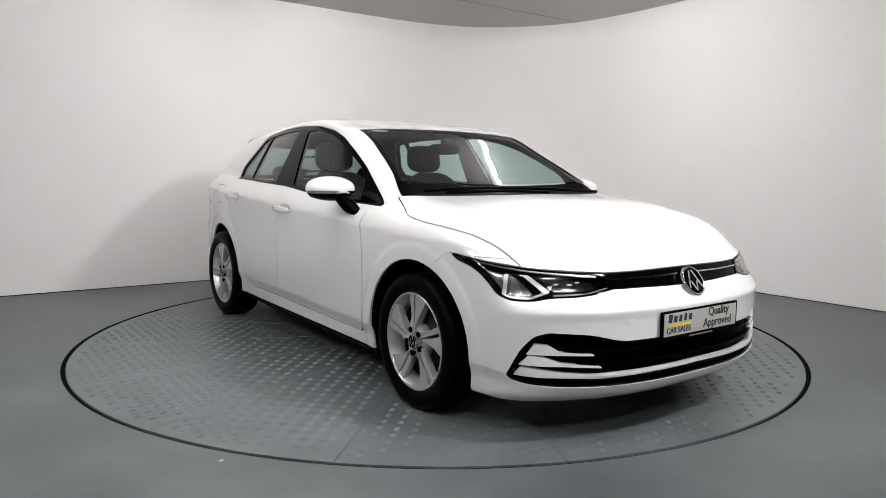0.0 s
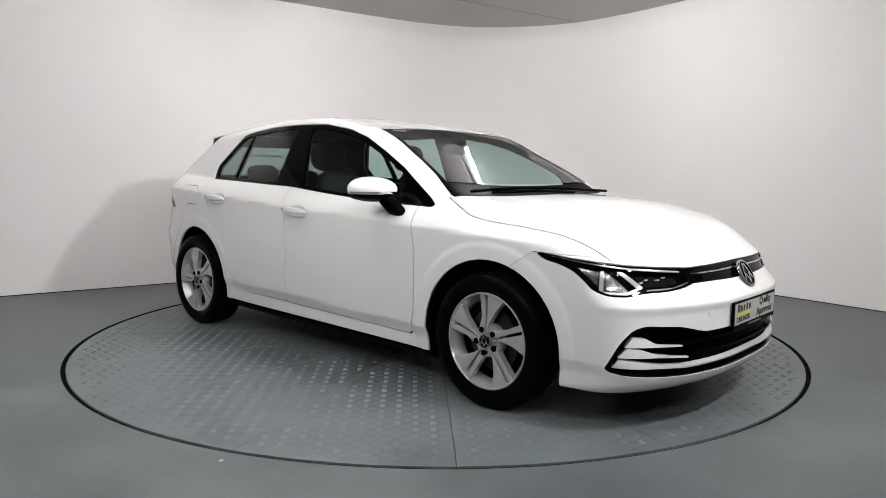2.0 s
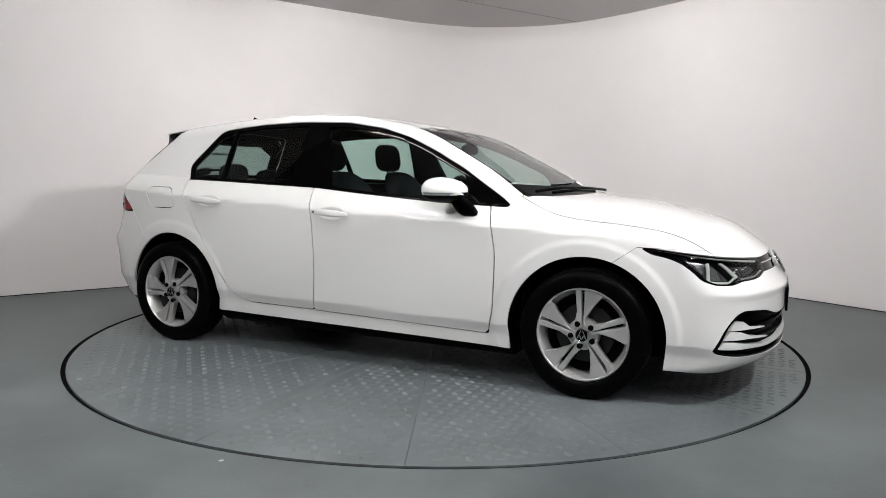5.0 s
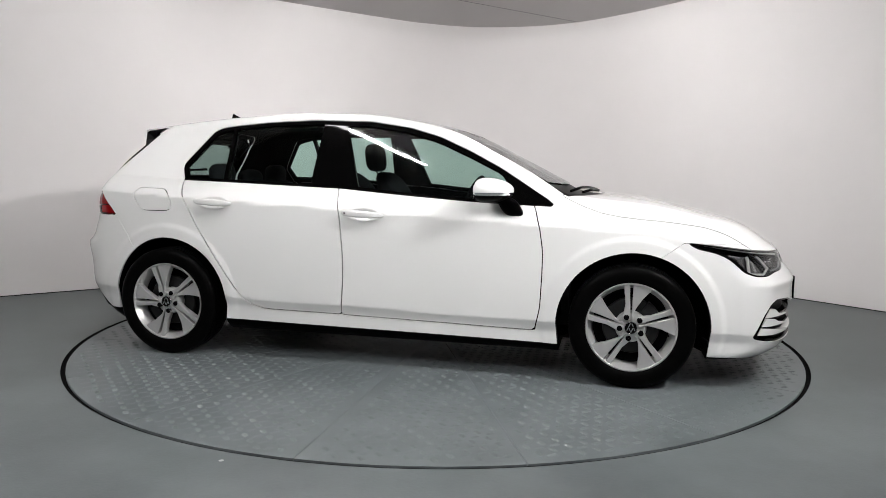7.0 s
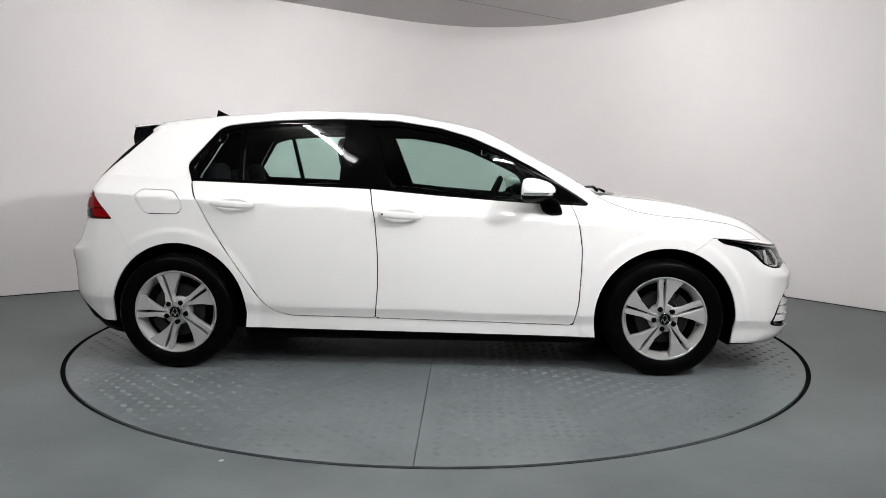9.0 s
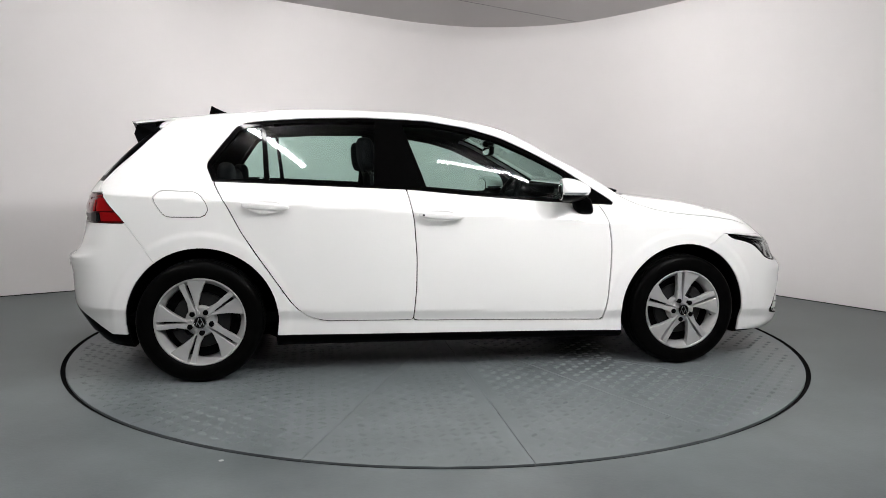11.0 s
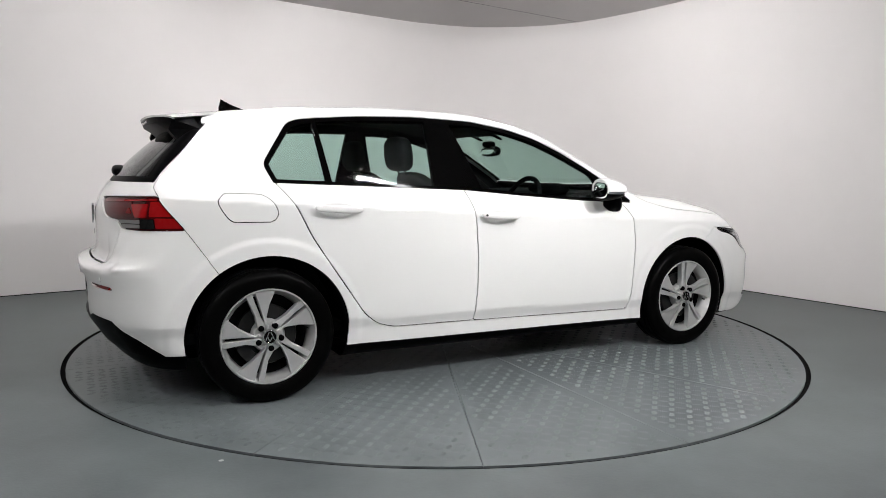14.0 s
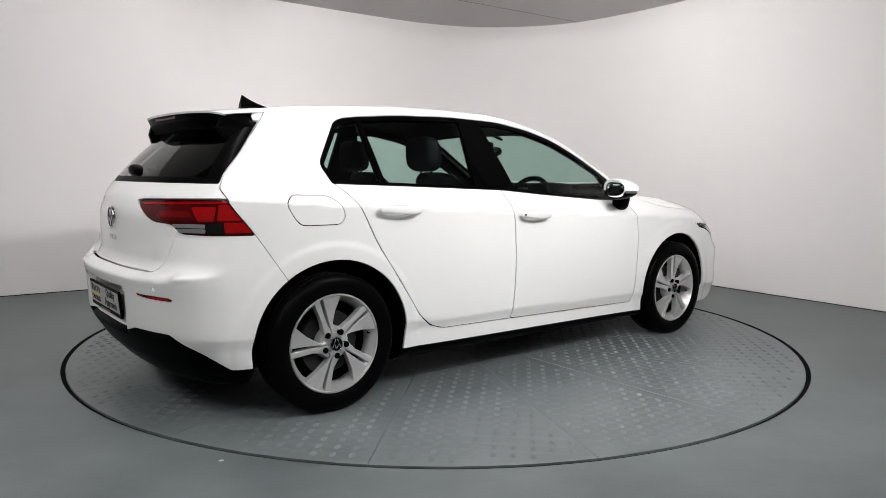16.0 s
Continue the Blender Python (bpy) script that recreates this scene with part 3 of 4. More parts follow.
hood, rest = split(rest, HOOD, 0.003)
tail_edge = outline([(-0.1, 0.648), (0.50, 0.646), (0.555, 0.68), (0.585, 0.74), (0.60, 0.815), (0.825, 0.958), (0.95, 0.964), (0.95, 1.45), (-0.1, 1.45)])
hatch, rest = split(rest, lambda p: np.maximum(tail_edge(-p[:, 1], p[:, 2]), hatch_edge(p)))
FLAP = on_side([(-1.506, 0.977), (-1.328, 0.971), (-1.284, 0.933), (-1.263, 0.882), (-1.287, 0.845), (-1.476, 0.845), (-1.513, 0.896), (-1.534, 0.938)])
flap, rest = split(rest, FLAP, 0.0022)
FRONT_DOOR = on_side([(-0.262, 0.995), (-0.228, 0.824), (-0.213, 0.628), (-0.214, 0.469), (-0.229, 0.292), (0.30, 0.281), (0.835, 0.268), (0.861, 0.388), (0.869, 0.557), (0.871, 0.681),
                                        (0.852, 0.806), (0.822, 0.903), (0.78, 0.96), (0.2, 1.05)], -0.6)
front_door, rest = split(rest, FRONT_DOOR, 0.003)
REAR_DOOR = on_side([(-0.262, 0.995), (-0.228, 0.824), (-0.213, 0.628), (-0.214, 0.469), (-0.229, 0.294), (-0.46, 0.297), (-0.693, 0.300), (-0.782, 0.326), (-0.851, 0.385), (-0.919, 0.484),
                                       (-1.022, 0.636), (-1.109, 0.769), (-1.175, 0.900), (-1.25, 1.018), (-1.20, 1.1), (-0.4, 1.1)], -0.6)
rear_door, rest = split(rest, REAR_DOOR, 0.003)
front_bumper, rest = split(rest, on_front([(-5, 0.05), (-5, 0.72), (40, 0.73), (67.5, 0.745), (74.5, 0.665), (88, 0.45), (88, 0.05)], False), 0.0012)
rear_bumper, rest = split(rest, on_rear([(-5, 0.05), (-5, 0.66), (24, 0.66), (24, 0.86), (54, 0.86), (55.8, 0.812), (59.1, 0.719), (62.9, 0.62), (70, 0.45), (80, 0.05)], False), 0.0012)

def near_handle(at):
    return lambda p: np.maximum(np.abs(p[:, 0] - at[0]) - 0.11, np.abs(p[:, 2] - at[1]) - 0.06)


front_door, rear_door = refine(front_door, near_handle(HANDLES[0]), 2), refine(rear_door, near_handle(HANDLES[1]), 2)
sheet("body_panel", rest, MAT["paint"], car)
sheet("bonnet", hood, MAT["paint"], car)
tailgate = sheet("tailgate", hatch, MAT["paint"], car)
nose = sheet("front_bumper", front_bumper, MAT["paint"], car)
stern = sheet("rear_bumper", rear_bumper, MAT["paint"], car)
DOORS = both("front_door", front_door, MAT["paint"])
REAR_DOORS = both("rear_door", rear_door, MAT["paint"])
sheet("fuel_flap", flap, MAT["paint"], car, 1, depth=0.008)
sheet("quarter_panel", flap, MAT["paint"], car, -1, depth=0.008)
both("window_trim", trim, MAT["gloss_black"], depth=0.02, inset=0.004, label="glossy black window surround and pillar trim")
for name, piece in (("front_side_window", front_pane), ("rear_side_window", rear_pane), ("quarter_window", quarter_pane)):
    for ob in both(name, piece, MAT["glass"], depth=0.0, inset=0.010, label="green-tinted side glass"):
        ob.visible_shadow = False
inner_edge = outline(smooth_loop([(0.93, 0.66), (0.955, 0.45), (0.97, 0.2), (0.975, -0.1), (0.335, -0.1), (0.335, 0.095), (0.395, 0.11), (0.395, 0.14), (0.312, 0.16), (0.312, 0.3), (0.32, 0.550), (0.466, 0.562),
                                  (0.65, 0.600), (0.806, 0.636), (0.90, 0.668)], 3))
screen, frit_edge = cut(refine(screen, None, 1), lambda p: inner_edge(p[:, 0], -p[:, 1]))
sheet("windscreen_border", frit_edge, MAT["gloss_black"], car, depth=0.006, inset=0.003)
sheet("windscreen", screen, MAT["glass"], car, depth=0.0, inset=0.004, label="clear windscreen glass").visible_shadow = False
sheet("cowl", cowl, MAT["black"], car, inset=0.014, depth=0.02)
frit = outline([(-0.1, 1.050), (0.655, 1.050), (0.60, 1.15), (0.54, 1.26), (0.52, 1.285), (-0.1, 1.29)])
rear_pane_glass, rear_frit = cut(rear_glass, lambda p: frit(-p[:, 1], p[:, 2]))
sheet("rear_window", rear_pane_glass, MAT["dark_glass"], car, depth=0.0, inset=0.003, label="dark heated rear window").visible_shadow = False
sheet("rear_window_border", rear_frit, MAT["black"], car, depth=0.012, inset=0.003)
sheet("diffuser", diffuser, MAT["black"], car, depth=0.02)
both("reflector", reflector, MAT["red"], depth=0.01, inset=0.002, label="slim red rear reflector")

# dark linings behind the panels, with the same openings
for piece in (rest, hatch):
    sheet("lining", piece, MAT["cabin"], car, depth=0.0, inset=0.030, flip=True)
for piece in (front_door, rear_door, flap, trim):
    both("side_lining", piece, MAT["cabin"], depth=0.0, inset=0.030, flip=True)
for piece in (hood, front_bumper, rear_bumper):
    sheet("inner_panel", piece, MAT["black"], car, depth=0.0, inset=0.016)

# black rubber behind the open joints
whole = (SHELL[0], [list(f) for f in SHELL[1]])
for field in (FRONT_DOOR, REAR_DOOR, FLAP, HOOD):
    seal = cut(whole, lambda p: np.maximum(np.abs(field(p)) - 0.016, np.where(field is HOOD, -1.0, p[:, 1] + 0.55)))[0]
    for away in (lambda p: DAY_FIELD(p) - 0.004, lambda p: np.maximum(XY(p[:, 0], -p[:, 1]), 0.7 - p[:, 2]) - 0.004, *[lambda p, c=c: np.hypot(p[:, 0] - c[0], p[:, 2] - c[1]) - ARCH_R - 0.003 for c in ARCHES],
                 ):
        seal = cut(seal, away)[1]
    if field is HOOD:
        seal = cut(seal, lambda p: np.maximum(p[:, 0] - 1.86, 0.72 - p[:, 2]))[0]
    for bit in islands(seal):
        both("seal", bit, MAT["seam"], depth=0.0, inset=0.011)

# wheel housings
for cx, cz in ARCHES:
    n = 28
    ring = [(ARCH_R * math.cos(math.pi * i / n), ARCH_R * math.sin(math.pi * i / n)) for i in range(n + 1)]
    ring = [(ARCH_R - 0.018, -0.165), (ARCH_R - 0.006, -0.06)] + ring + [(-ARCH_R + 0.006, -0.06), (-ARCH_R + 0.013, -0.13)]
    edge_y = flank(np.array([cx + x for x, z in ring]), np.array([cz + z for x, z in ring]))
    for s in (-1, 1):
        v, f = [], []
        for (x, z), y in zip(ring, edge_y):
            for grow, yy in ((1.0, y - 0.006), (1.02, y - 0.03), (1.02, 0.56), (0.12, 0.555)):
                v.append((cx + x * grow, s * yy, cz + z * grow))
        for i in range(len(ring) - 1):
            f += [(i * 4 + j, i * 4 + j + 1, i * 4 + j + 5, i * 4 + j + 4) for j in range(3)]
        mesh_object("wheel_housing", v, f, MAT["black"], car)
# ---- the turntable's deck ----
SECTOR = math.tau / 16


def deck_mesh():
    """One of sixteen wedge plates."""
    r1, r0, gap = TABLE_R - 0.0115, 0.30, 0.0017
    top = []
    for i in range(9):
        top.append((r1, gap / r1 + (SECTOR - 2 * gap / r1) * i / 8))
    for i in (1, 0):
        top.append((r0, gap / r0 + (SECTOR - 2 * gap / r0) * i))
    bm = bmesh.new()
    f = bm.faces.new([bm.verts.new((r * math.cos(a), r * math.sin(a), -0.0005)) for r, a in top])
    for v in bmesh.ops.extrude_face_region(bm, geom=[f])["geom"]:
        if isinstance(v, bmesh.types.BMVert):
            v.co.z = -0.012
    bmesh.ops.recalc_face_normals(bm, faces=bm.faces)
    me = bpy.data.meshes.new("deck_plate")
    bm.to_mesh(me)
    bm.free()
    me.materials.append(MAT["table"])
    return me


DECK = deck_mesh()
for k in range(16):
    ob = new("deck_plate", DECK)
    ob.parent = table
    ob.matrix_basis = pose(0, 0, 0, 0, 0, 22.5 * k)
mesh_object("deck_centre", *disc_xy(0.295, -0.012, -0.0005), MAT["table"], table, smooth=False)
mesh_object("deck_frame", *disc_xy(TABLE_R - 0.016, -0.11, -0.0125, 96), MAT["seam"], table, smooth=False)


def tread():
    """Raised bars of the tread plate, five to a patch, patches crossing like basketwork."""
    v, f = [], []
    pitch, rng = 0.054, random.Random(4)
    n = int(TABLE_R / pitch) + 1
    for i in range(-n, n + 1):
        for j in range(-n, n + 1):
            cx, cy = (i + 0.5) * pitch, (j + 0.5) * pitch
            r = math.hypot(cx, cy)
            if r > TABLE_R - 0.06 or r < 0.3:
                continue
            a = math.atan2(cy, cx) % SECTOR
            if min(a, SECTOR - a) * r < 0.032:
                continue
            along = radians(45 if (i + j) % 2 else -45)
            wear = 0.35 + 0.65 * min(1, max(0, 0.5 + 1.6 * noise.noise(Vector((cx * 0.9, cy * 0.9, 3.0)))))
            c, s = math.cos(along), math.sin(along)
            for k in range(5):
                off = (k - 2) * 0.0085
                h, w, half = 0.0017 * wear, 0.0032, 0.0165 - 0.0018 * abs(k - 2)
                base = len(v)
                for lx, ly, lz in ((-half, 0, 0), (0, -w, 0), (half, 0, 0), (0, w, 0), (-half * 0.45, 0, h), (half * 0.45, 0, h)):
                    ly += off
                    v.append((cx + lx * c - ly * s, cy + lx * s + ly * c, -0.0005 + lz))
                f += [(base, base + 1, base + 4), (base + 1, base + 5, base + 4), (base + 1, base + 2, base + 5),
                      (base + 2, base + 3, base + 5), (base + 3, base + 4, base + 5), (base + 3, base, base + 4)]
    return v, f


tagged(mesh_object("tread_plate", *tread(), MAT["tread"], table, smooth=False), kind="stuff")
# ---- shaped solids ----
def pillow(half, power=3.0, nu=28, nv=18, warp=None):
    """Rounded block: verts and faces of a soft box with the given half sizes."""
    v, f = [], []
    for j in range(nv + 1):
        b = math.pi * (j / nv - 0.5)
        for i in range(nu):
            a = 2 * math.pi * i / nu
            d = np.array((math.cos(b) * math.cos(a), math.cos(b) * math.sin(a), math.sin(b)))
            d = d / (np.abs(d) ** power).sum() ** (1 / power)
            p = d * half
            v.append(tuple(warp(p)) if warp else tuple(p))
    for j in range(nv):
        for i in range(nu):
            f.append([j * nu + i, j * nu + (i + 1) % nu, (j + 1) * nu + (i + 1) % nu, (j + 1) * nu + i])
    return np.array(v), f


def lathe(profile, n=64):
    """Turns a profile of (radius, y) round the y axis."""
    v, f, k = [], [], len(profile)
    for i in range(n):
        a = 2 * math.pi * i / n
        for r, y in profile:
            v.append((r * math.cos(a), y, r * math.sin(a)))
    for i in range(n):
        for j in range(k - 1):
            f.append((i * k + j, i * k + j + 1, (i + 1) % n * k + j + 1, (i + 1) % n * k + j))
    return v, f


def bar(points, radius, n=8, flat=1.0):
    """Tube along a line of points."""
    pts = [Vector(p) for p in points]
    v, f = [], []
    for i, p in enumerate(pts):
        d = (pts[min(i + 1, len(pts) - 1)] - pts[max(i - 1, 0)]).normalized()
        u = d.cross(Vector((0, 0, 1)))
        u = u.normalized() if u.length > 1e-3 else Vector((1, 0, 0))
        w = u.cross(d)
        for k in range(n):
            a = 2 * math.pi * k / n
            v.append(tuple(p + u * math.cos(a) * radius + w * math.sin(a) * radius * flat))
    for i in range(len(pts) - 1):
        for k in range(n):
            f.append((i * n + k, i * n + (k + 1) % n, (i + 1) * n + (k + 1) % n, (i + 1) * n + k))
    f += [tuple(range(n))[::-1], tuple((len(pts) - 1) * n + k for k in range(n))]
    return v, f


def turned(ob, angle):
    ob.data.set_sharp_from_angle(angle=radians(angle))
    return ob


# ---- wheels ----
TYRE = [(0.222, -0.080), (0.228, -0.092), (0.245, -0.101), (0.268, -0.104), (0.290, -0.101), (0.304, -0.092), (0.311, -0.082), (0.3125, -0.070), (0.307, -0.068), (0.307, -0.060), (0.314, -0.058),
        (0.315, -0.034), (0.308, -0.032), (0.308, -0.024), (0.3155, -0.022), (0.3155, 0.022), (0.308, 0.024), (0.308, 0.032), (0.315, 0.034), (0.314, 0.058), (0.307, 0.060), (0.307, 0.068),
        (0.3125, 0.070), (0.304, 0.092), (0.268, 0.104), (0.222, 0.085)]
RIM = [(0.226, -0.088), (0.223, -0.092), (0.2185, -0.092), (0.215, -0.086), (0.209, -0.070), (0.196, -0.055), (0.190, 0.05), (0.20, 0.08), (0.222, 0.085)]


def blade(points, name):
    """One spoke blade: an outline in polar form (radius, degrees), dished towards the hub, with thickness."""
    bm = bmesh.new()
    face = []
    for r, a in points:
        y = -0.078 - 0.010 * math.cos((r - 0.04) / 0.17 * math.pi * 1.0) * (1 if r < 0.125 else -0.7)
        face.append(bm.verts.new((r * math.cos(radians(a)), y, r * math.sin(radians(a)))))
    f = bm.faces.new(face)
    low = bmesh.ops.extrude_face_region(bm, geom=[f])["geom"]
    for v in [g for g in low if isinstance(g, bmesh.types.BMVert)]:
        v.co.y += 0.034
    bmesh.ops.triangulate(bm, faces=[g for g in bm.faces if len(g.verts) > 4])
    bmesh.ops.recalc_face_normals(bm, faces=bm.faces)
    sharp = [e for e in bm.edges if len(e.link_faces) == 2 and e.calc_face_angle(0) > 1.0 and max(v.co.y for v in e.verts) < -0.055]
    bmesh.ops.bevel(bm, geom=sharp, offset=0.003, segments=2, affect="EDGES", profile=0.5)
    me = bpy.data.meshes.new(name)
    bm.to_mesh(me)
    bm.free()
    me.materials.append(MAT["silver"])
    return me


WIDE = blade([(0.2175, -2.4), (0.218, -14.5), (0.2175, -27.5), (0.150, -20.5), (0.095, -13), (0.062, -7), (0.050, -18), (0.036, -8), (0.040, 5), (0.060, -2.2), (0.10, -2.6), (0.16, -2.8)], "wide_blade")
SLIM = blade([(0.2175, 9.5), (0.218, 5.0), (0.2175, 1.6), (0.16, 2.3), (0.10, 2.6), (0.060, 4.0), (0.040, 8), (0.036, 20), (0.046, 34), (0.066, 36), (0.078, 27), (0.115, 14)], "slim_blade")


def disc(r, y0, y1, n=32, at=(0, 0), bevel=0.0):
    v, f = lathe([(0.0001, y0), (max(r - bevel, 0.0001), y0), (r, y0 + (bevel if y1 > y0 else -bevel)), (r, y1)], n)
    return [(x + at[0], y, z + at[1]) for x, y, z in v], f


def emblem(parent, r, depth=0.004):
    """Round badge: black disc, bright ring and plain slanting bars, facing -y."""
    b = mesh_object("badge", *disc(r, -depth, 0.002, 40, bevel=0.001), MAT["gloss_black"], parent, "round black badge with a chrome ring")
    v, f = lathe([(r * 0.88, -depth - 0.001), (r * 0.92, -depth - 0.003), (r, -depth - 0.002), (r * 1.02, 0.002)], 40)
    mesh_object("badge_ring", v, f, MAT["chrome"], b)
    bm = bmesh.new()
    for x, z, a in ((-0.26, 0.40, 24), (0.26, 0.40, -24), (-0.48, -0.12, 22), (-0.15, -0.36, -24), (0.15, -0.36, 24), (0.48, -0.12, -22)):
        block((r * 0.13, 0.003, r * 0.72), (x * r, -depth - 0.001, z * r), 0.0, (0, a, 0), bm)
    part("badge_bars", bm, MAT["chrome"], b)
    return b


def wheel(x, side, turn):
    rim = turned(mesh_object("wheel", *lathe(RIM), MAT["silver"], car, "five-spoke silver alloy wheel"), 40)
    rim.matrix_basis = pose(x, side * 0.785, 0.3125, 0, 0, 180 if side > 0 else 0)
    turned(mesh_object("tyre", *lathe(TYRE, 96), MAT["tyre"], rim, "black rubber tyre"), 30)
    for k in range(5):
        for me in (WIDE, SLIM):
            ob = new("spoke", me)
            ob.parent = rim
            ob.matrix_basis = pose(0, 0, 0, 0, -(turn + 72 * k), 0)
        a = radians(turn + 72 * k + 24)
        at = (0.056 * math.cos(a), 0.056 * math.sin(a))
        mesh_object("lug_bolt", *disc(0.0135, -0.0935, -0.05, 16, at, 0.002), MAT["black"], rim)
    v, f = lathe([(0.0001, -0.076), (0.070, -0.074), (0.078, -0.062), (0.078, -0.03)], 40)
    turned(mesh_object("hub", v, f, MAT["silver"], rim), 40)
    emblem(rim, 0.032).matrix_basis = pose(0, -0.091, 0)
    v, f = lathe([(0.06, -0.028), (0.140, -0.028), (0.143, -0.024), (0.143, -0.006), (0.06, -0.006)], 48)
    turned(mesh_object("brake_disc", v, f, MAT["steel"], rim), 40)
    a0 = 8 if x > 0 else -160
    v, f = [], []
    for i in range(9):
        a = radians(a0 + 6 * i)
        for r, y in ((0.10, -0.05), (0.152, -0.05), (0.152, 0.01), (0.10, 0.01)):
            v.append((r * math.cos(a), y, r * math.sin(a)))
    for i in range(8):
        f += [(i * 4 + j, i * 4 + (j + 1) % 4, i * 4 + 4 + (j + 1) % 4, i * 4 + 4 + j) for j in range(4)]
    f += [(0, 1, 2, 3), (32, 33, 34, 35)]
    mesh_object("brake_caliper", v, f, MAT["steel"], rim, smooth=False)
    v, f = lathe([(0.19, -0.02), (0.0001, 0.02)], 32)
    mesh_object("back_plate", v, f, MAT["black"], rim)
    mesh_object("valve", *disc(0.004, -0.078, -0.06, 10, (0.186 * math.cos(radians(turn - 108 + 6)), 0.186 * math.sin(radians(turn - 108 + 6)))), MAT["black"], rim)


for s in (-1, 1):
    wheel(1.318, s, 91)
    wheel(-1.318, s, 109)


# ---- handles, mirrors, aerial, spoiler ----
def wall_y(x, z):
    return float(side_width(np.array([x]), np.array([z]))[0])


def handle(door, x, z, s):
    y = -wall_y(x, z) - 0.016
    slope = 0.0528

    def warp(p):
        q = (p[0] / 0.118)
        return np.array((p[0], p[1] * (1 - 0.35 * q * q) - 0.014 * (1 - q * q), p[2] * (1 - 0.25 * max(q, 0) ** 2) - slope * p[0]))
    v, f = pillow((0.118, 0.013, 0.019), 3.2, 32, 14, warp)
    v = (v + (x, y - 0.022, z)) * (1, -s, 1)
    h = mesh_object("handle", v, f, MAT["paint"], door, "white painted pull handle")
    if x > -0.5:
        d, f = disc(0.006, 0, 0.004, 16)
        v = (np.array(d) + (x - 0.095, y - 0.037, z + 0.004)) * (1, -s, 1)
        mesh_object("door_lock", v, f, MAT["steel"], h)


for s, door, back in zip((-1, 1), DOORS, REAR_DOORS):
    handle(door, *HANDLES[0], s)
    handle(back, *HANDLES[1], s)


def mirror(door, s):
    def warp(p):
        x, y, z = p
        k = (0.118 - y) / 0.236
        fore = (x + 0.06) / 0.16
        x = x - 0.045 * k
        z = z * (1.0 - 0.20 * k)
        z = z * (1.0 - 0.42 * max(fore, 0)) if z > 0 else z * (1.0 - 0.25 * max(fore, 0))
        return np.array((max(x, -0.066 - 0.045 * k), y, z + 0.006))
    v, f = pillow((0.098, 0.118, 0.078), 2.3, 44, 34, warp)
    v = v + (0.640, -0.935, 0.985)
    lower, upper = cut((v, f), lambda p: p[:, 2] - 0.980)
    low, band = cut(lower, lambda p: p[:, 2] - 0.966)
    flipy = (1, -s, 1)
    body = mesh_object("mirror", low[0] * flipy, low[1], MAT["black"], door, "door mirror with white cap and black foot")
    mesh_object("mirror_cap", upper[0] * flipy, upper[1], MAT["paint"], body, "white mirror cap")
    mesh_object("indicator", band[0] * flipy, band[1], MAT["chrome"], body, "clear indicator strip")
    g, f = pillow((0.004, 0.085, 0.050), 3.0, 28, 14)
    g = g @ np.array(Matrix.Rotation(radians(-10), 3, "Z")).T + (0.552, -0.945, 0.985)
    mesh_object("mirror_rim", g * flipy * 1.0, f, MAT["black"], body)
    g2 = (g - (0.552, -0.945, 0.985)) * (1.0, 0.9, 0.9) + (0.5485, -0.945, 0.985)
    mesh_object("mirror_glass", g2 * flipy, f, MAT["chrome"], body)

    def foot(p):
        k = (p[2] + 0.045) / 0.09
        return np.array((p[0] - 0.045 * k, p[1] - 0.055 * k, p[2]))
    v, f = pillow((0.052, 0.040, 0.050), 3.5, 28, 14, foot)
    v = v + (0.722, -0.845, 0.905)
    mesh_object("mirror_foot", v * flipy, f, MAT["black"], body)


for s, door in zip((-1, 1), DOORS):
    mirror(door, s)

# aerial fin on the roof
v, f = [], []
for i in range(9):
    k = i / 8
    h = 0.084 * (1 - k) ** 1.8 + 0.003
    x = -1.372 + 0.235 * k
    w = 0.016 * (1 - 0.85 * k)
    for j, (yy, zz, xx) in enumerate(((-1.6, 0, 0), (-0.7, 0.45, 0.0), (-0.25, 1, 0.012 * (1 - k)), (0.25, 1, 0.012 * (1 - k)), (0.7, 0.45, 0.0), (1.6, 0, 0))):
        v.append((x + xx, yy * w, float(top_height(np.array([x]))[0]) - 0.004 + zz * h))
for i in range(8):
    f += [(i * 6 + j, i * 6 + j + 1, i * 6 + j + 7, i * 6 + j + 6) for j in range(5)]
f += [tuple(range(6))[::-1], tuple(48 + j for j in range(6))]
turned(mesh_object("aerial", v, f, MAT["gloss_black"], car, "black shark-fin roof aerial"), 50)

# roof spoiler over the rear window: white top, black below and at its sides
v, n, m = [], 24, 8
for j in range(m + 1):
    k = j / m
    for i in range(n + 1):
        u = 2 * i / n - 1
        half = 0.530
        y = half * u
        x0 = -1.462
        x1 = -1.765 + 0.10 * abs(u) ** 3
        x = x0 + (x1 - x0) * k
        z = float(top_height(np.array([x]))[0]) - 0.05 * y * y + 0.0035 - 0.022 * abs(u) ** 10 * (1 - 0.3 * k) - 0.012 * abs(u) ** 4 * k + 0.016 * k
        v.append((x, y, z))
f = [(j * (n + 1) + i, j * (n + 1) + i + 1, (j + 1) * (n + 1) + i + 1, (j + 1) * (n + 1) + i) for j in range(m) for i in range(n)]
k0 = len(v)
edge = [m * (n + 1) + i for i in range(n + 1)]
for i in edge:
    x, y, z = v[i]
    v.append((x + 0.004, y * 0.995, z - 0.009))
f += [(edge[i], edge[i + 1], k0 + i + 1, k0 + i) for i in range(n)]
spoiler = turned(mesh_object("spoiler", v, f, MAT["paint"], tailgate, "white roof spoiler with black underside"), 40)
w, f2 = [], []
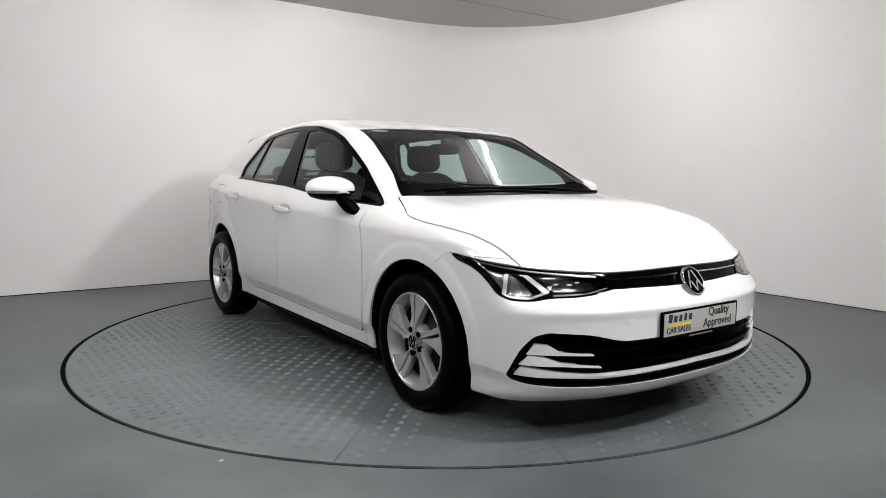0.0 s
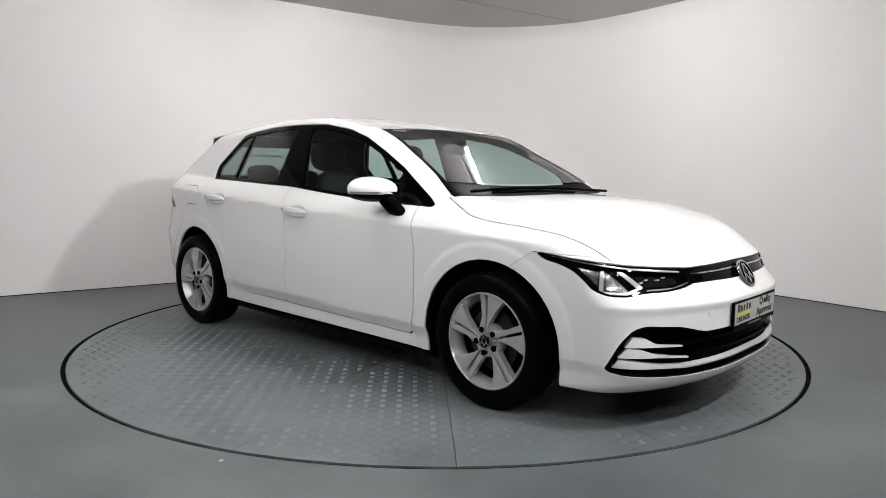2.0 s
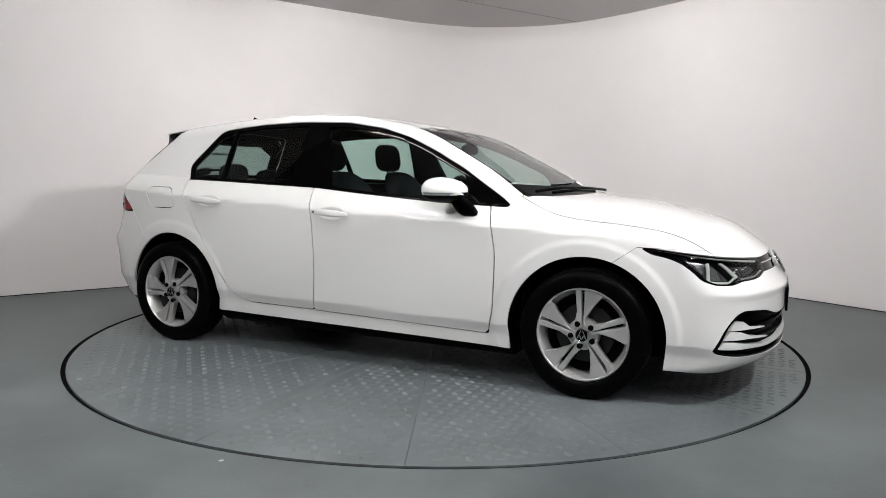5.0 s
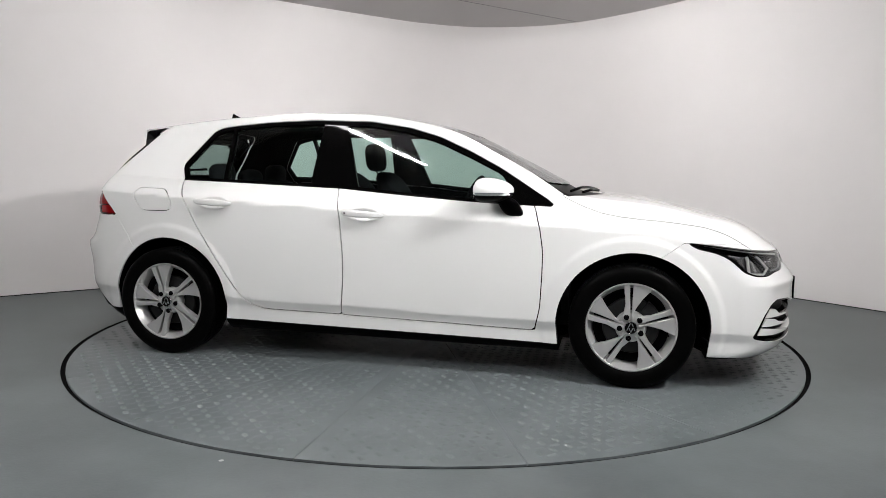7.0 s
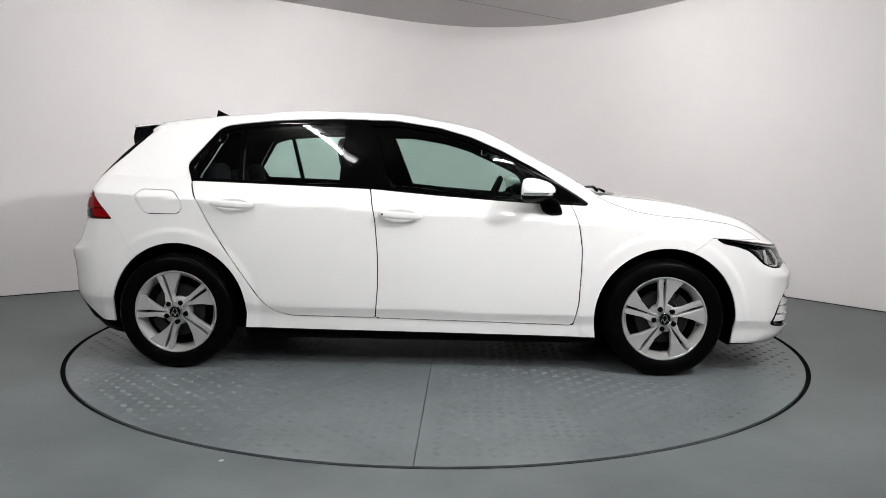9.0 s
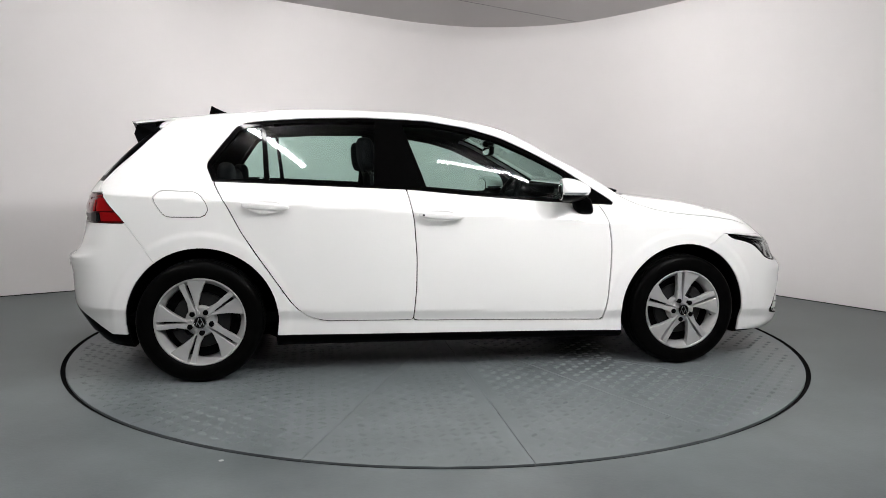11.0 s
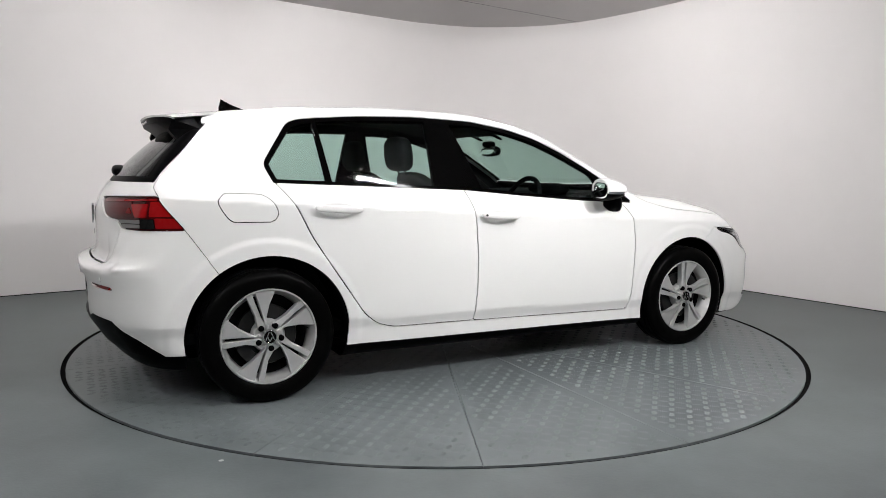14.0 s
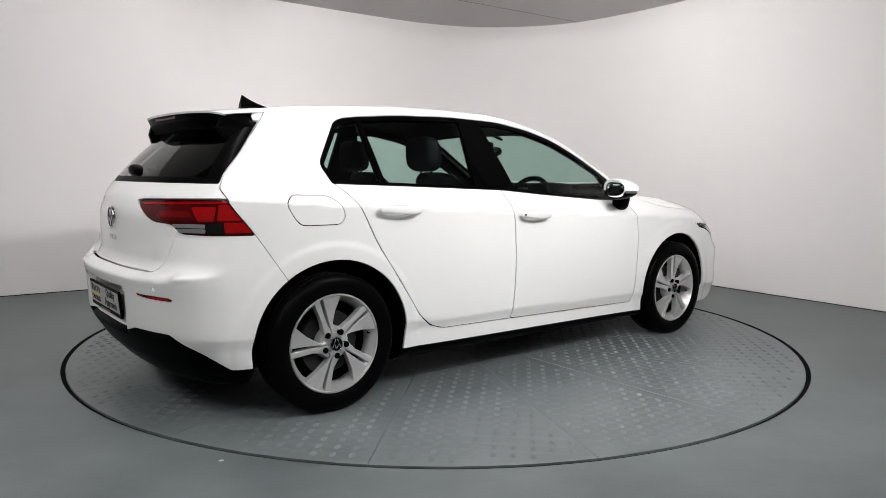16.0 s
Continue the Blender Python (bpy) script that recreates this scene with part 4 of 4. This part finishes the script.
for i in range(n + 1):
    u = 2 * i / n - 1
    x, y, z = v[k0 + i]
    w.append((x + 0.001, y * 0.995, z + 0.0005))
    w.append((x + 0.012, y * 0.98, z - 0.030))
    w.append((-1.655, y * 0.98, 1.268))
    w.append((-1.60, y * 1.03, 1.30))
for i in range(n):
    f2 += [(i * 4 + j, i * 4 + j + 1, i * 4 + j + 5, i * 4 + j + 4) for j in range(3)]
turned(mesh_object("spoiler_underside", w, f2, MAT["black"], spoiler), 40)
for s in (-1, 1):
    a = [(-1.575, 0.532, 1.322), (-1.562, 0.590, 1.272), (-1.64, 0.588, 1.19), (-1.69, 0.50, 1.27), (-1.672, 0.512, 1.318)]
    b = [(x, y - 0.03, z - 0.01) for x, y, z in a]
    v = [(x, s * y, z) for x, y, z in a + b]
    f = [(0, 1, 2, 3, 4), (9, 8, 7, 6, 5)] + [(i, (i + 1) % 5, 5 + (i + 1) % 5, 5 + i) for i in range(5)]
    mesh_object("spoiler_fin", v, f, MAT["black"], spoiler, smooth=False)
bm = block((0.008, 0.30, 0.014), (-1.752, 0, 1.326), 0.003)
part("brake_light", bm, MAT["dark_red"], spoiler)


# ---- nose details ----
def surface_x(y, z, front=True):
    """Where a level line along the car meets its nose or tail."""
    a, b = (1.2, 2.4) if front else (-1.2, -2.4)
    for _ in range(30):
        m = (a + b) / 2
        if body_field(np.array([[m, y, z]]))[0] < 0:
            a = m
        else:
            b = m
    return a


def offset_piece(piece, inset):
    return piece[0] - normals_of(piece[0]) * inset, piece[1]


strip_line = cut(strip, on_front([(-8, 0.664), (5, 0.664), (17.5, 0.662), (29, 0.662), (29, 0.656), (17.5, 0.656), (5, 0.658), (-8, 0.658)], False))[0]
grille = sheet("upper_grille", strip, MAT["gloss_black"], car, depth=0.02, inset=0.006, label="slim glossy black upper grille strip")
sheet("chrome_strip", strip_line, MAT["chrome"], grille, depth=0.004, inset=0.002)
mouth_back = sheet("lower_grille", mouth, MAT["black"], car, depth=0.0, inset=0.050, label="wide black lower grille")
FINS = ([(45.5, 0.378), (43.8, 0.418), (40.8, 0.414), (38.2, 0.388), (31, 0.375), (31, 0.369), (38, 0.374)],
        [(47.2, 0.335), (45.0, 0.374), (41.5, 0.367), (38, 0.345), (29.3, 0.326), (29.3, 0.319), (37.5, 0.330)],
        [(48.3, 0.290), (46.8, 0.327), (43, 0.320), (37.5, 0.303), (30, 0.286), (17, 0.290), (-5, 0.298), (-5, 0.288), (17, 0.280), (30, 0.274), (36.5, 0.282)])
fine_mouth = refine(mouth, None, 1)
for pts in FINS:
    piece = cut(fine_mouth, on_front(pts, False))[0]
    for side in ((2,) if pts is FINS[2] else (1, -1)):
        sheet("grille_fin", piece, MAT["paint"], mouth_back, side, depth=0.03, inset=0.010, label="white tapering grille fin")
for z in (0.265, 0.335, 0.385):
    piece = cut(fine_mouth, on_front([(-5, z + 0.006), (30, z + 0.004), (44, z), (30, z - 0.006), (-5, z - 0.005)], False))[0]
    sheet("grille_slat", piece, MAT["gloss_black"], mouth_back, depth=0.03, inset=0.018)
# mouth border
ring_in = cut(mouth, on_front([(48.5, 0.294), (45.9, 0.394), (43.4, 0.443), (41.0, 0.456), (31.7, 0.444), (26.6, 0.421), (24, 0.413), (14.7, 0.414), (-8, 0.415), (-8, 0.254), (16.5, 0.251), (29.7, 0.25),
                               (37.3, 0.255), (45.2, 0.267), (47.6, 0.277)]))[1]
sheet("grille_border", ring_in, MAT["gloss_black"], mouth_back, depth=0.05, inset=0.004)

fine_lamp = refine(headlight, None, 1)
for ob in both("headlight", headlight, MAT["black"], depth=0.03, inset=0.034, label="headlight with dark housing under a clear lens"):
    s = 1 if ob.data.vertices[0].co.y > 0 else -1
    cover = sheet("headlight_lens", headlight, MAT["lens"], ob, -s, depth=0.0, inset=0.001)
    cover.visible_shadow = False
    edge = cut(headlight, on_front([(64.5, 0.735), (59.4, 0.727), (52.7, 0.713), (45.5, 0.698), (36.8, 0.686), (28.6, 0.677), (27.6, 0.660), (27.2, 0.626), (31, 0.611), (35.6, 0.603), (40.7, 0.602),
                                    (44.6, 0.590), (48.8, 0.591), (51.5, 0.609), (53.2, 0.642), (56, 0.684), (60, 0.710), (63.5, 0.721)]))[1]
    sheet("headlight_rim", edge, MAT["gloss_black"], ob, -s, depth=0.03, inset=0.003)
    for name, pts, mat, inset in (("light_guide", [(63.4, 0.733), (56.7, 0.721), (47.4, 0.699), (37.3, 0.679), (29.8, 0.668), (29.9, 0.675), (37.3, 0.686), (47.5, 0.707), (56.9, 0.728)], "silver", 0.005),
                                  ("light_reflector", [(56.0, 0.699), (49.2, 0.688), (44.1, 0.612), (44.9, 0.598), (50.0, 0.601), (53.0, 0.646)], "reflector_grey", 0.026),
                                  ("light_facet", [(54.6, 0.690), (52.2, 0.686), (51.2, 0.625), (52.6, 0.645)], "reflector", 0.020),
                                  ("light_facet", [(49.0, 0.672), (47.4, 0.650), (46.6, 0.612), (49.4, 0.610)], "reflector", 0.021),
                                  ("light_bar", [(50.7, 0.684), (49.8, 0.685), (50.2, 0.599), (51.1, 0.598)], "silver", 0.008),
                                  ("light_bar", [(46.8, 0.682), (45.6, 0.682), (40.6, 0.618), (41.8, 0.611)], "silver", 0.008),
                                  ("light_bar", [(50.9, 0.598), (45.2, 0.593), (43.5, 0.602), (40.9, 0.618), (41.4, 0.622), (44.9, 0.601), (50.7, 0.605)], "silver", 0.010),
                                  ("light_bar", [(39.9, 0.603), (32.4, 0.606), (26.8, 0.625), (27.0, 0.630), (32.3, 0.612), (39.9, 0.610)], "grey", 0.008),
                                  ("projector", [(42.4, 0.664), (31.0, 0.652), (29.8, 0.632), (33, 0.622), (39.5, 0.622)], "reflector_dark", 0.028),
                                  ("light_chip", [(41.0, 0.640), (40.0, 0.642), (40.0, 0.636), (41.0, 0.634)], "silver", 0.022),
                                  ("light_chip", [(39.6, 0.650), (38.6, 0.651), (38.6, 0.645), (39.6, 0.644)], "silver", 0.022),
                                  ("light_chip", [(36.6, 0.648), (35.4, 0.648), (35.4, 0.643), (36.6, 0.643)], "silver", 0.022),
                                  ("light_chip", [(34.6, 0.657), (33.6, 0.657), (33.6, 0.652), (34.6, 0.652)], "silver", 0.022)):
        piece = cut(fine_lamp, on_front(pts, False))[0]
        sheet(name, piece, MAT[mat], ob, -s, depth=0.006, inset=inset)

b = emblem(car, 0.066, 0.006)
b.matrix_basis = pose(2.150, 0, 0.626, 0, 0, 90) @ pose(0, 0, 0, -30)
for s in (-1, 1):
    v, f = pillow((0.020, 0.0012, 0.020), 2, 28, 10)
    x = surface_x(0.40, 0.498)
    turn = math.degrees(math.atan2(-(surface_x(0.43, 0.498) - surface_x(0.37, 0.498)), 0.06))
    ob = mesh_object("tow_cover", v, f, MAT["paint"], nose)
    ob.matrix_basis = pose(x, s * 0.40, 0.498, 0, 0, 90 + s * turn)


def lettering(name, text, size, mat, parent, m, bold=0.0):
    data = bpy.data.curves.new(name, "FONT")
    data.body, data.size, data.align_x, data.align_y, data.extrude, data.offset = text, size, "LEFT", "BOTTOM", 0.0006, bold
    tmp = new(name, data)
    bpy.context.view_layer.update()
    me = bpy.data.meshes.new_from_object(tmp.evaluated_get(bpy.context.evaluated_depsgraph_get()))
    bpy.data.objects.remove(tmp)
    me.materials.clear()
    me.materials.append(mat)
    ob = new(name, me)
    ob.parent = parent
    ob.matrix_basis = m
    return ob


def plate(m, tilt):
    """Dealer's board in a black holder, facing its own -y."""
    frame_ob = part("plate_holder", block((0.524, 0.012, 0.124), (0, 0, 0), 0.004), MAT["black"], car, "dealer's grey plate in a black holder")
    frame_ob.matrix_basis = m @ pose(0, 0, 0, tilt)
    part("plate", block((0.500, 0.004, 0.094), (0, -0.0055, 0.006), 0.001), MAT["plate"], frame_ob)
    up = pose(0, 0, 0, 90)
    lettering("lettering", "Quality", 0.050, MAT["ink"], frame_ob, pose(0.045, -0.0082, 0.008) @ up, 0.0008)
    lettering("lettering", "Approved", 0.050, MAT["ink"], frame_ob, pose(0.012, -0.0082, -0.038) @ up, 0.0008)
    lettering("lettering", "CAR SALES", 0.033, MAT["ink"], frame_ob, pose(-0.235, -0.0082, -0.036) @ up, 0.0006)
    bm = bmesh.new()
    for i, (w, h) in enumerate(((0.030, 0.034), (0.026, 0.026), (0.022, 0.026), (0.020, 0.031), (0.026, 0.026))):
        block((w * 0.8, 0.001, h), (-0.212 + 0.033 * i, -0.0082, 0.028 + h / 2 - 0.013), 0.0, (0, 9, 0), bm)
    part("plate_mark", bm, MAT["ink"], frame_ob)
    part("plate_stripe", block((0.15, 0.001, 0.010), (-0.148, -0.0083, 0.002), 0), MAT["yellow"], frame_ob)
    part("small_print", block((0.16, 0.001, 0.006), (0.0, -0.0066, -0.054), 0), MAT["grey"], frame_ob)


plate(pose(2.197, 0, 0.464, 0, 0, 90), 0)
plate(pose(-2.056, 0, 0.473, 0, 0, -90), 5)

# ---- tail details ----
fine_tail = refine(tail_lamp, None, 1)
for ob in both("tail_light", tail_lamp, MAT["dark_red"], depth=0.02, inset=0.008, label="wide dark red tail light"):
    s = 1 if ob.data.vertices[0].co.y > 0 else -1
    for pts, mat, inset in (([(18.6, 0.940), (40.0, 0.949), (43.0, 0.868), (26.4, 0.864), (24.0, 0.883)], "wine", 0.005),
                            ([(21.0, 0.936), (49.9, 0.952), (50.2, 0.945), (22.0, 0.928)], "red", 0.002),
                            ([(29, 0.905), (40.2, 0.910), (41.6, 0.885), (29, 0.880)], "mid_red", 0.003),
                            ([(40.8, 0.927), (47.6, 0.931), (47.2, 0.870), (43.2, 0.868)], "red", 0.003),
                            ([(48.2, 0.940), (50.4, 0.940), (53.2, 0.875), (48.0, 0.873)], "red", 0.004),
                            ([(49.4, 0.868), (53.6, 0.866), (55.2, 0.823), (49.6, 0.823)], "red", 0.004),
                            ([(45.3, 0.862), (49.1, 0.864), (49.4, 0.820), (45.2, 0.820)], "smoke", 0.002),
                            ([(34.8, 0.852), (44.8, 0.858), (45.0, 0.842), (35.8, 0.838)], "grey", 0.003),
                            ([(36.2, 0.834), (45.0, 0.838), (45.0, 0.822), (37.6, 0.818)], "grey", 0.003)):
        piece = cut(fine_tail, on_rear(pts, False))[0]
        sheet("light_segment", piece, MAT[mat], ob, -s, depth=0.006, inset=inset)
b = emblem(tailgate, 0.052, 0.006)
b.matrix_basis = pose(-2.014, 0, 0.855, 0, 0, -90)
bm = bmesh.new()
for i in range(4):
    block((0.003, 0.018, 0.022), (-2.014, 0.042 - 0.028 * i, 0.763), 0.001, (0, 0, 0), bm)
part("lettering_bars", bm, MAT["chrome"], tailgate)
for y in (-0.585, -0.22, 0.22, 0.585):
    x = surface_x(y, 0.585, False)
    d = normals_of(np.array([[x, y, 0.585]]))[0]
    v, f = disc(0.010, -0.001, 0.004, 20)
    ob = mesh_object("parking_sensor", v, f, MAT["paint"], stern)
    ob.matrix_basis = Matrix.Translation((x, y, 0.585)) @ Vector((0, -1, 0)).rotation_difference(Vector(d)).to_matrix().to_4x4()
    v, f = lathe([(0.0095, -0.0005), (0.0105, -0.0015), (0.012, 0.001)], 24)
    mesh_object("sensor_ring", v, f, MAT["grey"], ob)
v, f = bar([(-1.83, -0.06, 1.085), (-1.84, -0.0, 1.082), (-1.85, 0.30, 1.085), (-1.80, 0.36, 1.09)], 0.009)
wiper = mesh_object("rear_wiper", v, f, MAT["black"], tailgate, "black rear wiper arm")
v, f = pillow((0.036, 0.088, 0.026), 2.6, 24, 12, lambda p: np.array((p[0], p[1], p[2] * (1 + 3.5 * p[1]) + 0.10 * p[1])))
mesh_object("wiper_motor_cover", v + (-1.885, 0.01, 1.072), f, MAT["black"], wiper)
v, f = bar([(1.10, 0.55, 0.975), (1.06, 0.2, 0.992), (1.03, -0.25, 1.0), (0.99, -0.60, 0.985)], 0.008)
mesh_object("wiper", v, f, MAT["black"], car, "black windscreen wiper")
v, f = bar([(1.12, 0.15, 0.975), (1.085, -0.15, 0.985), (1.05, -0.5, 0.978)], 0.008)
mesh_object("wiper", v, f, MAT["black"], car, "black windscreen wiper")

# sticker on the windscreen, dealer's line on the rear window
v, f = pillow((0.002, 0.055, 0.006), 6, 16, 8)
ob = mesh_object("sticker", v, f, MAT["plate"], car, "small white windscreen sticker")
ob.matrix_basis = pose(0.318, -0.46, 1.318, 0, 60, 0)
bm = bmesh.new()
for i in range(12):
    block((0.002, 0.018, 0.016 if i % 3 else 0.024), (-1.742, -0.15 + 0.026 * i, 1.205), 0, (0, 45, 0), bm)
part("lettering_bars", bm, MAT["ink"], car)
# ---- inside the car ----
def seat(x, y):
    v, f = pillow((0.27, 0.25, 0.09), 4, 28, 14)
    base = mesh_object("front_seat", v + (x + 0.20, y, 0.50), f, MAT["cloth"], car, "dark cloth front seat")

    def lean(p):
        k = p[2] / 0.33
        return np.array((p[0] - 0.12 * k + 0.05 * abs(p[1] / 0.24) ** 3, p[1] * (1 - 0.16 * k), p[2]))
    v, f = pillow((0.075, 0.245, 0.335), 3.6, 32, 20, lean)
    mesh_object("backrest", v + (x - 0.20, y, 0.745), f, MAT["cloth"], base)
    v, f = pillow((0.052, 0.130, 0.098), 3.2, 30, 18, lambda p: np.array((p[0] - 0.10 * p[2], p[1] * (1 + 0.5 * (-p[2] + 0.1) * 0.8), p[2])))
    rest_ob = mesh_object("headrest", v + (x - 0.39, y, 1.18), f, MAT["cloth"], base)
    for s in (-1, 1):
        v, f = bar([(x - 0.345, y + s * 0.05, 1.03), (x - 0.385, y + s * 0.05, 1.12)], 0.006)
        mesh_object("headrest_post", v, f, MAT["steel"], rest_ob)


for y in (-0.37, 0.37):
    seat(-0.06, y)


def bench():
    v, f = pillow((0.25, 0.62, 0.10), 5, 28, 14)
    base = mesh_object("rear_seat", v + (-0.78, 0, 0.50), f, MAT["cloth"], car, "dark cloth rear bench")
    v, f = pillow((0.075, 0.62, 0.30), 5, 36, 18, lambda p: np.array((p[0] - 0.32 * p[2], p[1], p[2])))
    mesh_object("backrest", v + (-1.10, 0, 0.72), f, MAT["cloth"], base)
    for y in (-0.37, 0.0, 0.37):
        v, f = pillow((0.045, 0.125, 0.070), 3, 28, 16)
        mesh_object("headrest", v + (-1.235, y, 1.055 if y else 1.02), f, MAT["cloth"], base)
    mesh_object("parcel_shelf", *pillow((0.26, 0.6, 0.012), 8, 24, 8, lambda p: p + np.array((-1.52, 0, 0.94))), MAT["cabin"], base)


bench()
# dashboard, steering wheel, floor
v, f = pillow((0.26, 0.70, 0.16), 5, 36, 20, lambda p: np.array((p[0] + 0.10 * (p[2] > 0) * p[2] / 0.16, p[1], p[2] - 0.05 * max(p[0], 0))))
mesh_object("dashboard", v + (0.76, 0, 0.815), f, MAT["cabin"], car, "dark soft dashboard")
v, f = pillow((0.08, 0.17, 0.035), 3, 24, 12)
mesh_object("instrument_hood", v + (0.60, -0.37, 0.985), f, MAT["cabin"], car)
v, f = [], []
n, m = 40, 10
for i in range(n):
    a = 2 * math.pi * i / n
    for j in range(m):
        b = 2 * math.pi * j / m
        r = 0.178 + 0.016 * math.cos(b)
        v.append((0.016 * math.sin(b), r * math.cos(a), r * math.sin(a)))
f = [(i * m + j, i * m + (j + 1) % m, (i + 1) % n * m + (j + 1) % m, (i + 1) % n * m + j) for i in range(n) for j in range(m)]
sw = mesh_object("steering_wheel", v, f, MAT["cabin"], car, "black three-spoke steering wheel")
sw.matrix_basis = pose(0.385, -0.37, 0.885, 0, 24, 0)
bm = bmesh.new()
block((0.04, 0.11, 0.11), (0.02, 0, 0), 0.015, (0, 0, 0), bm)
block((0.02, 0.34, 0.035), (0.02, 0, 0.005), 0.006, (0, 0, 0), bm)
block((0.02, 0.045, 0.17), (0.02, 0, -0.09), 0.006, (0, 0, 0), bm)
part("wheel_hub", bm, MAT["cabin"], sw, smooth=40)
v, f = pillow((0.018, 0.115, 0.034), 3, 28, 14)
mirror_in = mesh_object("interior_mirror", v + (0.37, -0.03, 1.222), f, MAT["black"], car, "black interior mirror")
v, f = pillow((0.006, 0.10, 0.027), 3, 24, 10)
mesh_object("mirror_glass", v + (0.354, -0.03, 1.222), f, MAT["chrome"], mirror_in)
v, f = pillow((0.035, 0.05, 0.022), 3, 20, 10)
mesh_object("mirror_mount", v + (0.372, 0, 1.268), f, MAT["black"], mirror_in)
part("cabin_floor", block((2.9, 1.45, 0.05), (-0.25, 0, 0.30), 0.0), MAT["cabin"], car)
part("bulkhead", block((0.04, 1.45, 0.62), (0.98, 0, 0.62), 0.0), MAT["cabin"], car)


def motions():
    """The table turns evenly and carries the car with it."""
    steps = [(t * 0.5, heading(t * 0.5)) for t in range(33)]
    walk(table, [(t, pose(0, 0, 0, 0, 0, a)) for t, a in steps])
    walk(car, [(t, pose(0, 0, 0, 0, 0, a) @ pose(*CAR_ON_TABLE, 0)) for t, a in steps])


motions()
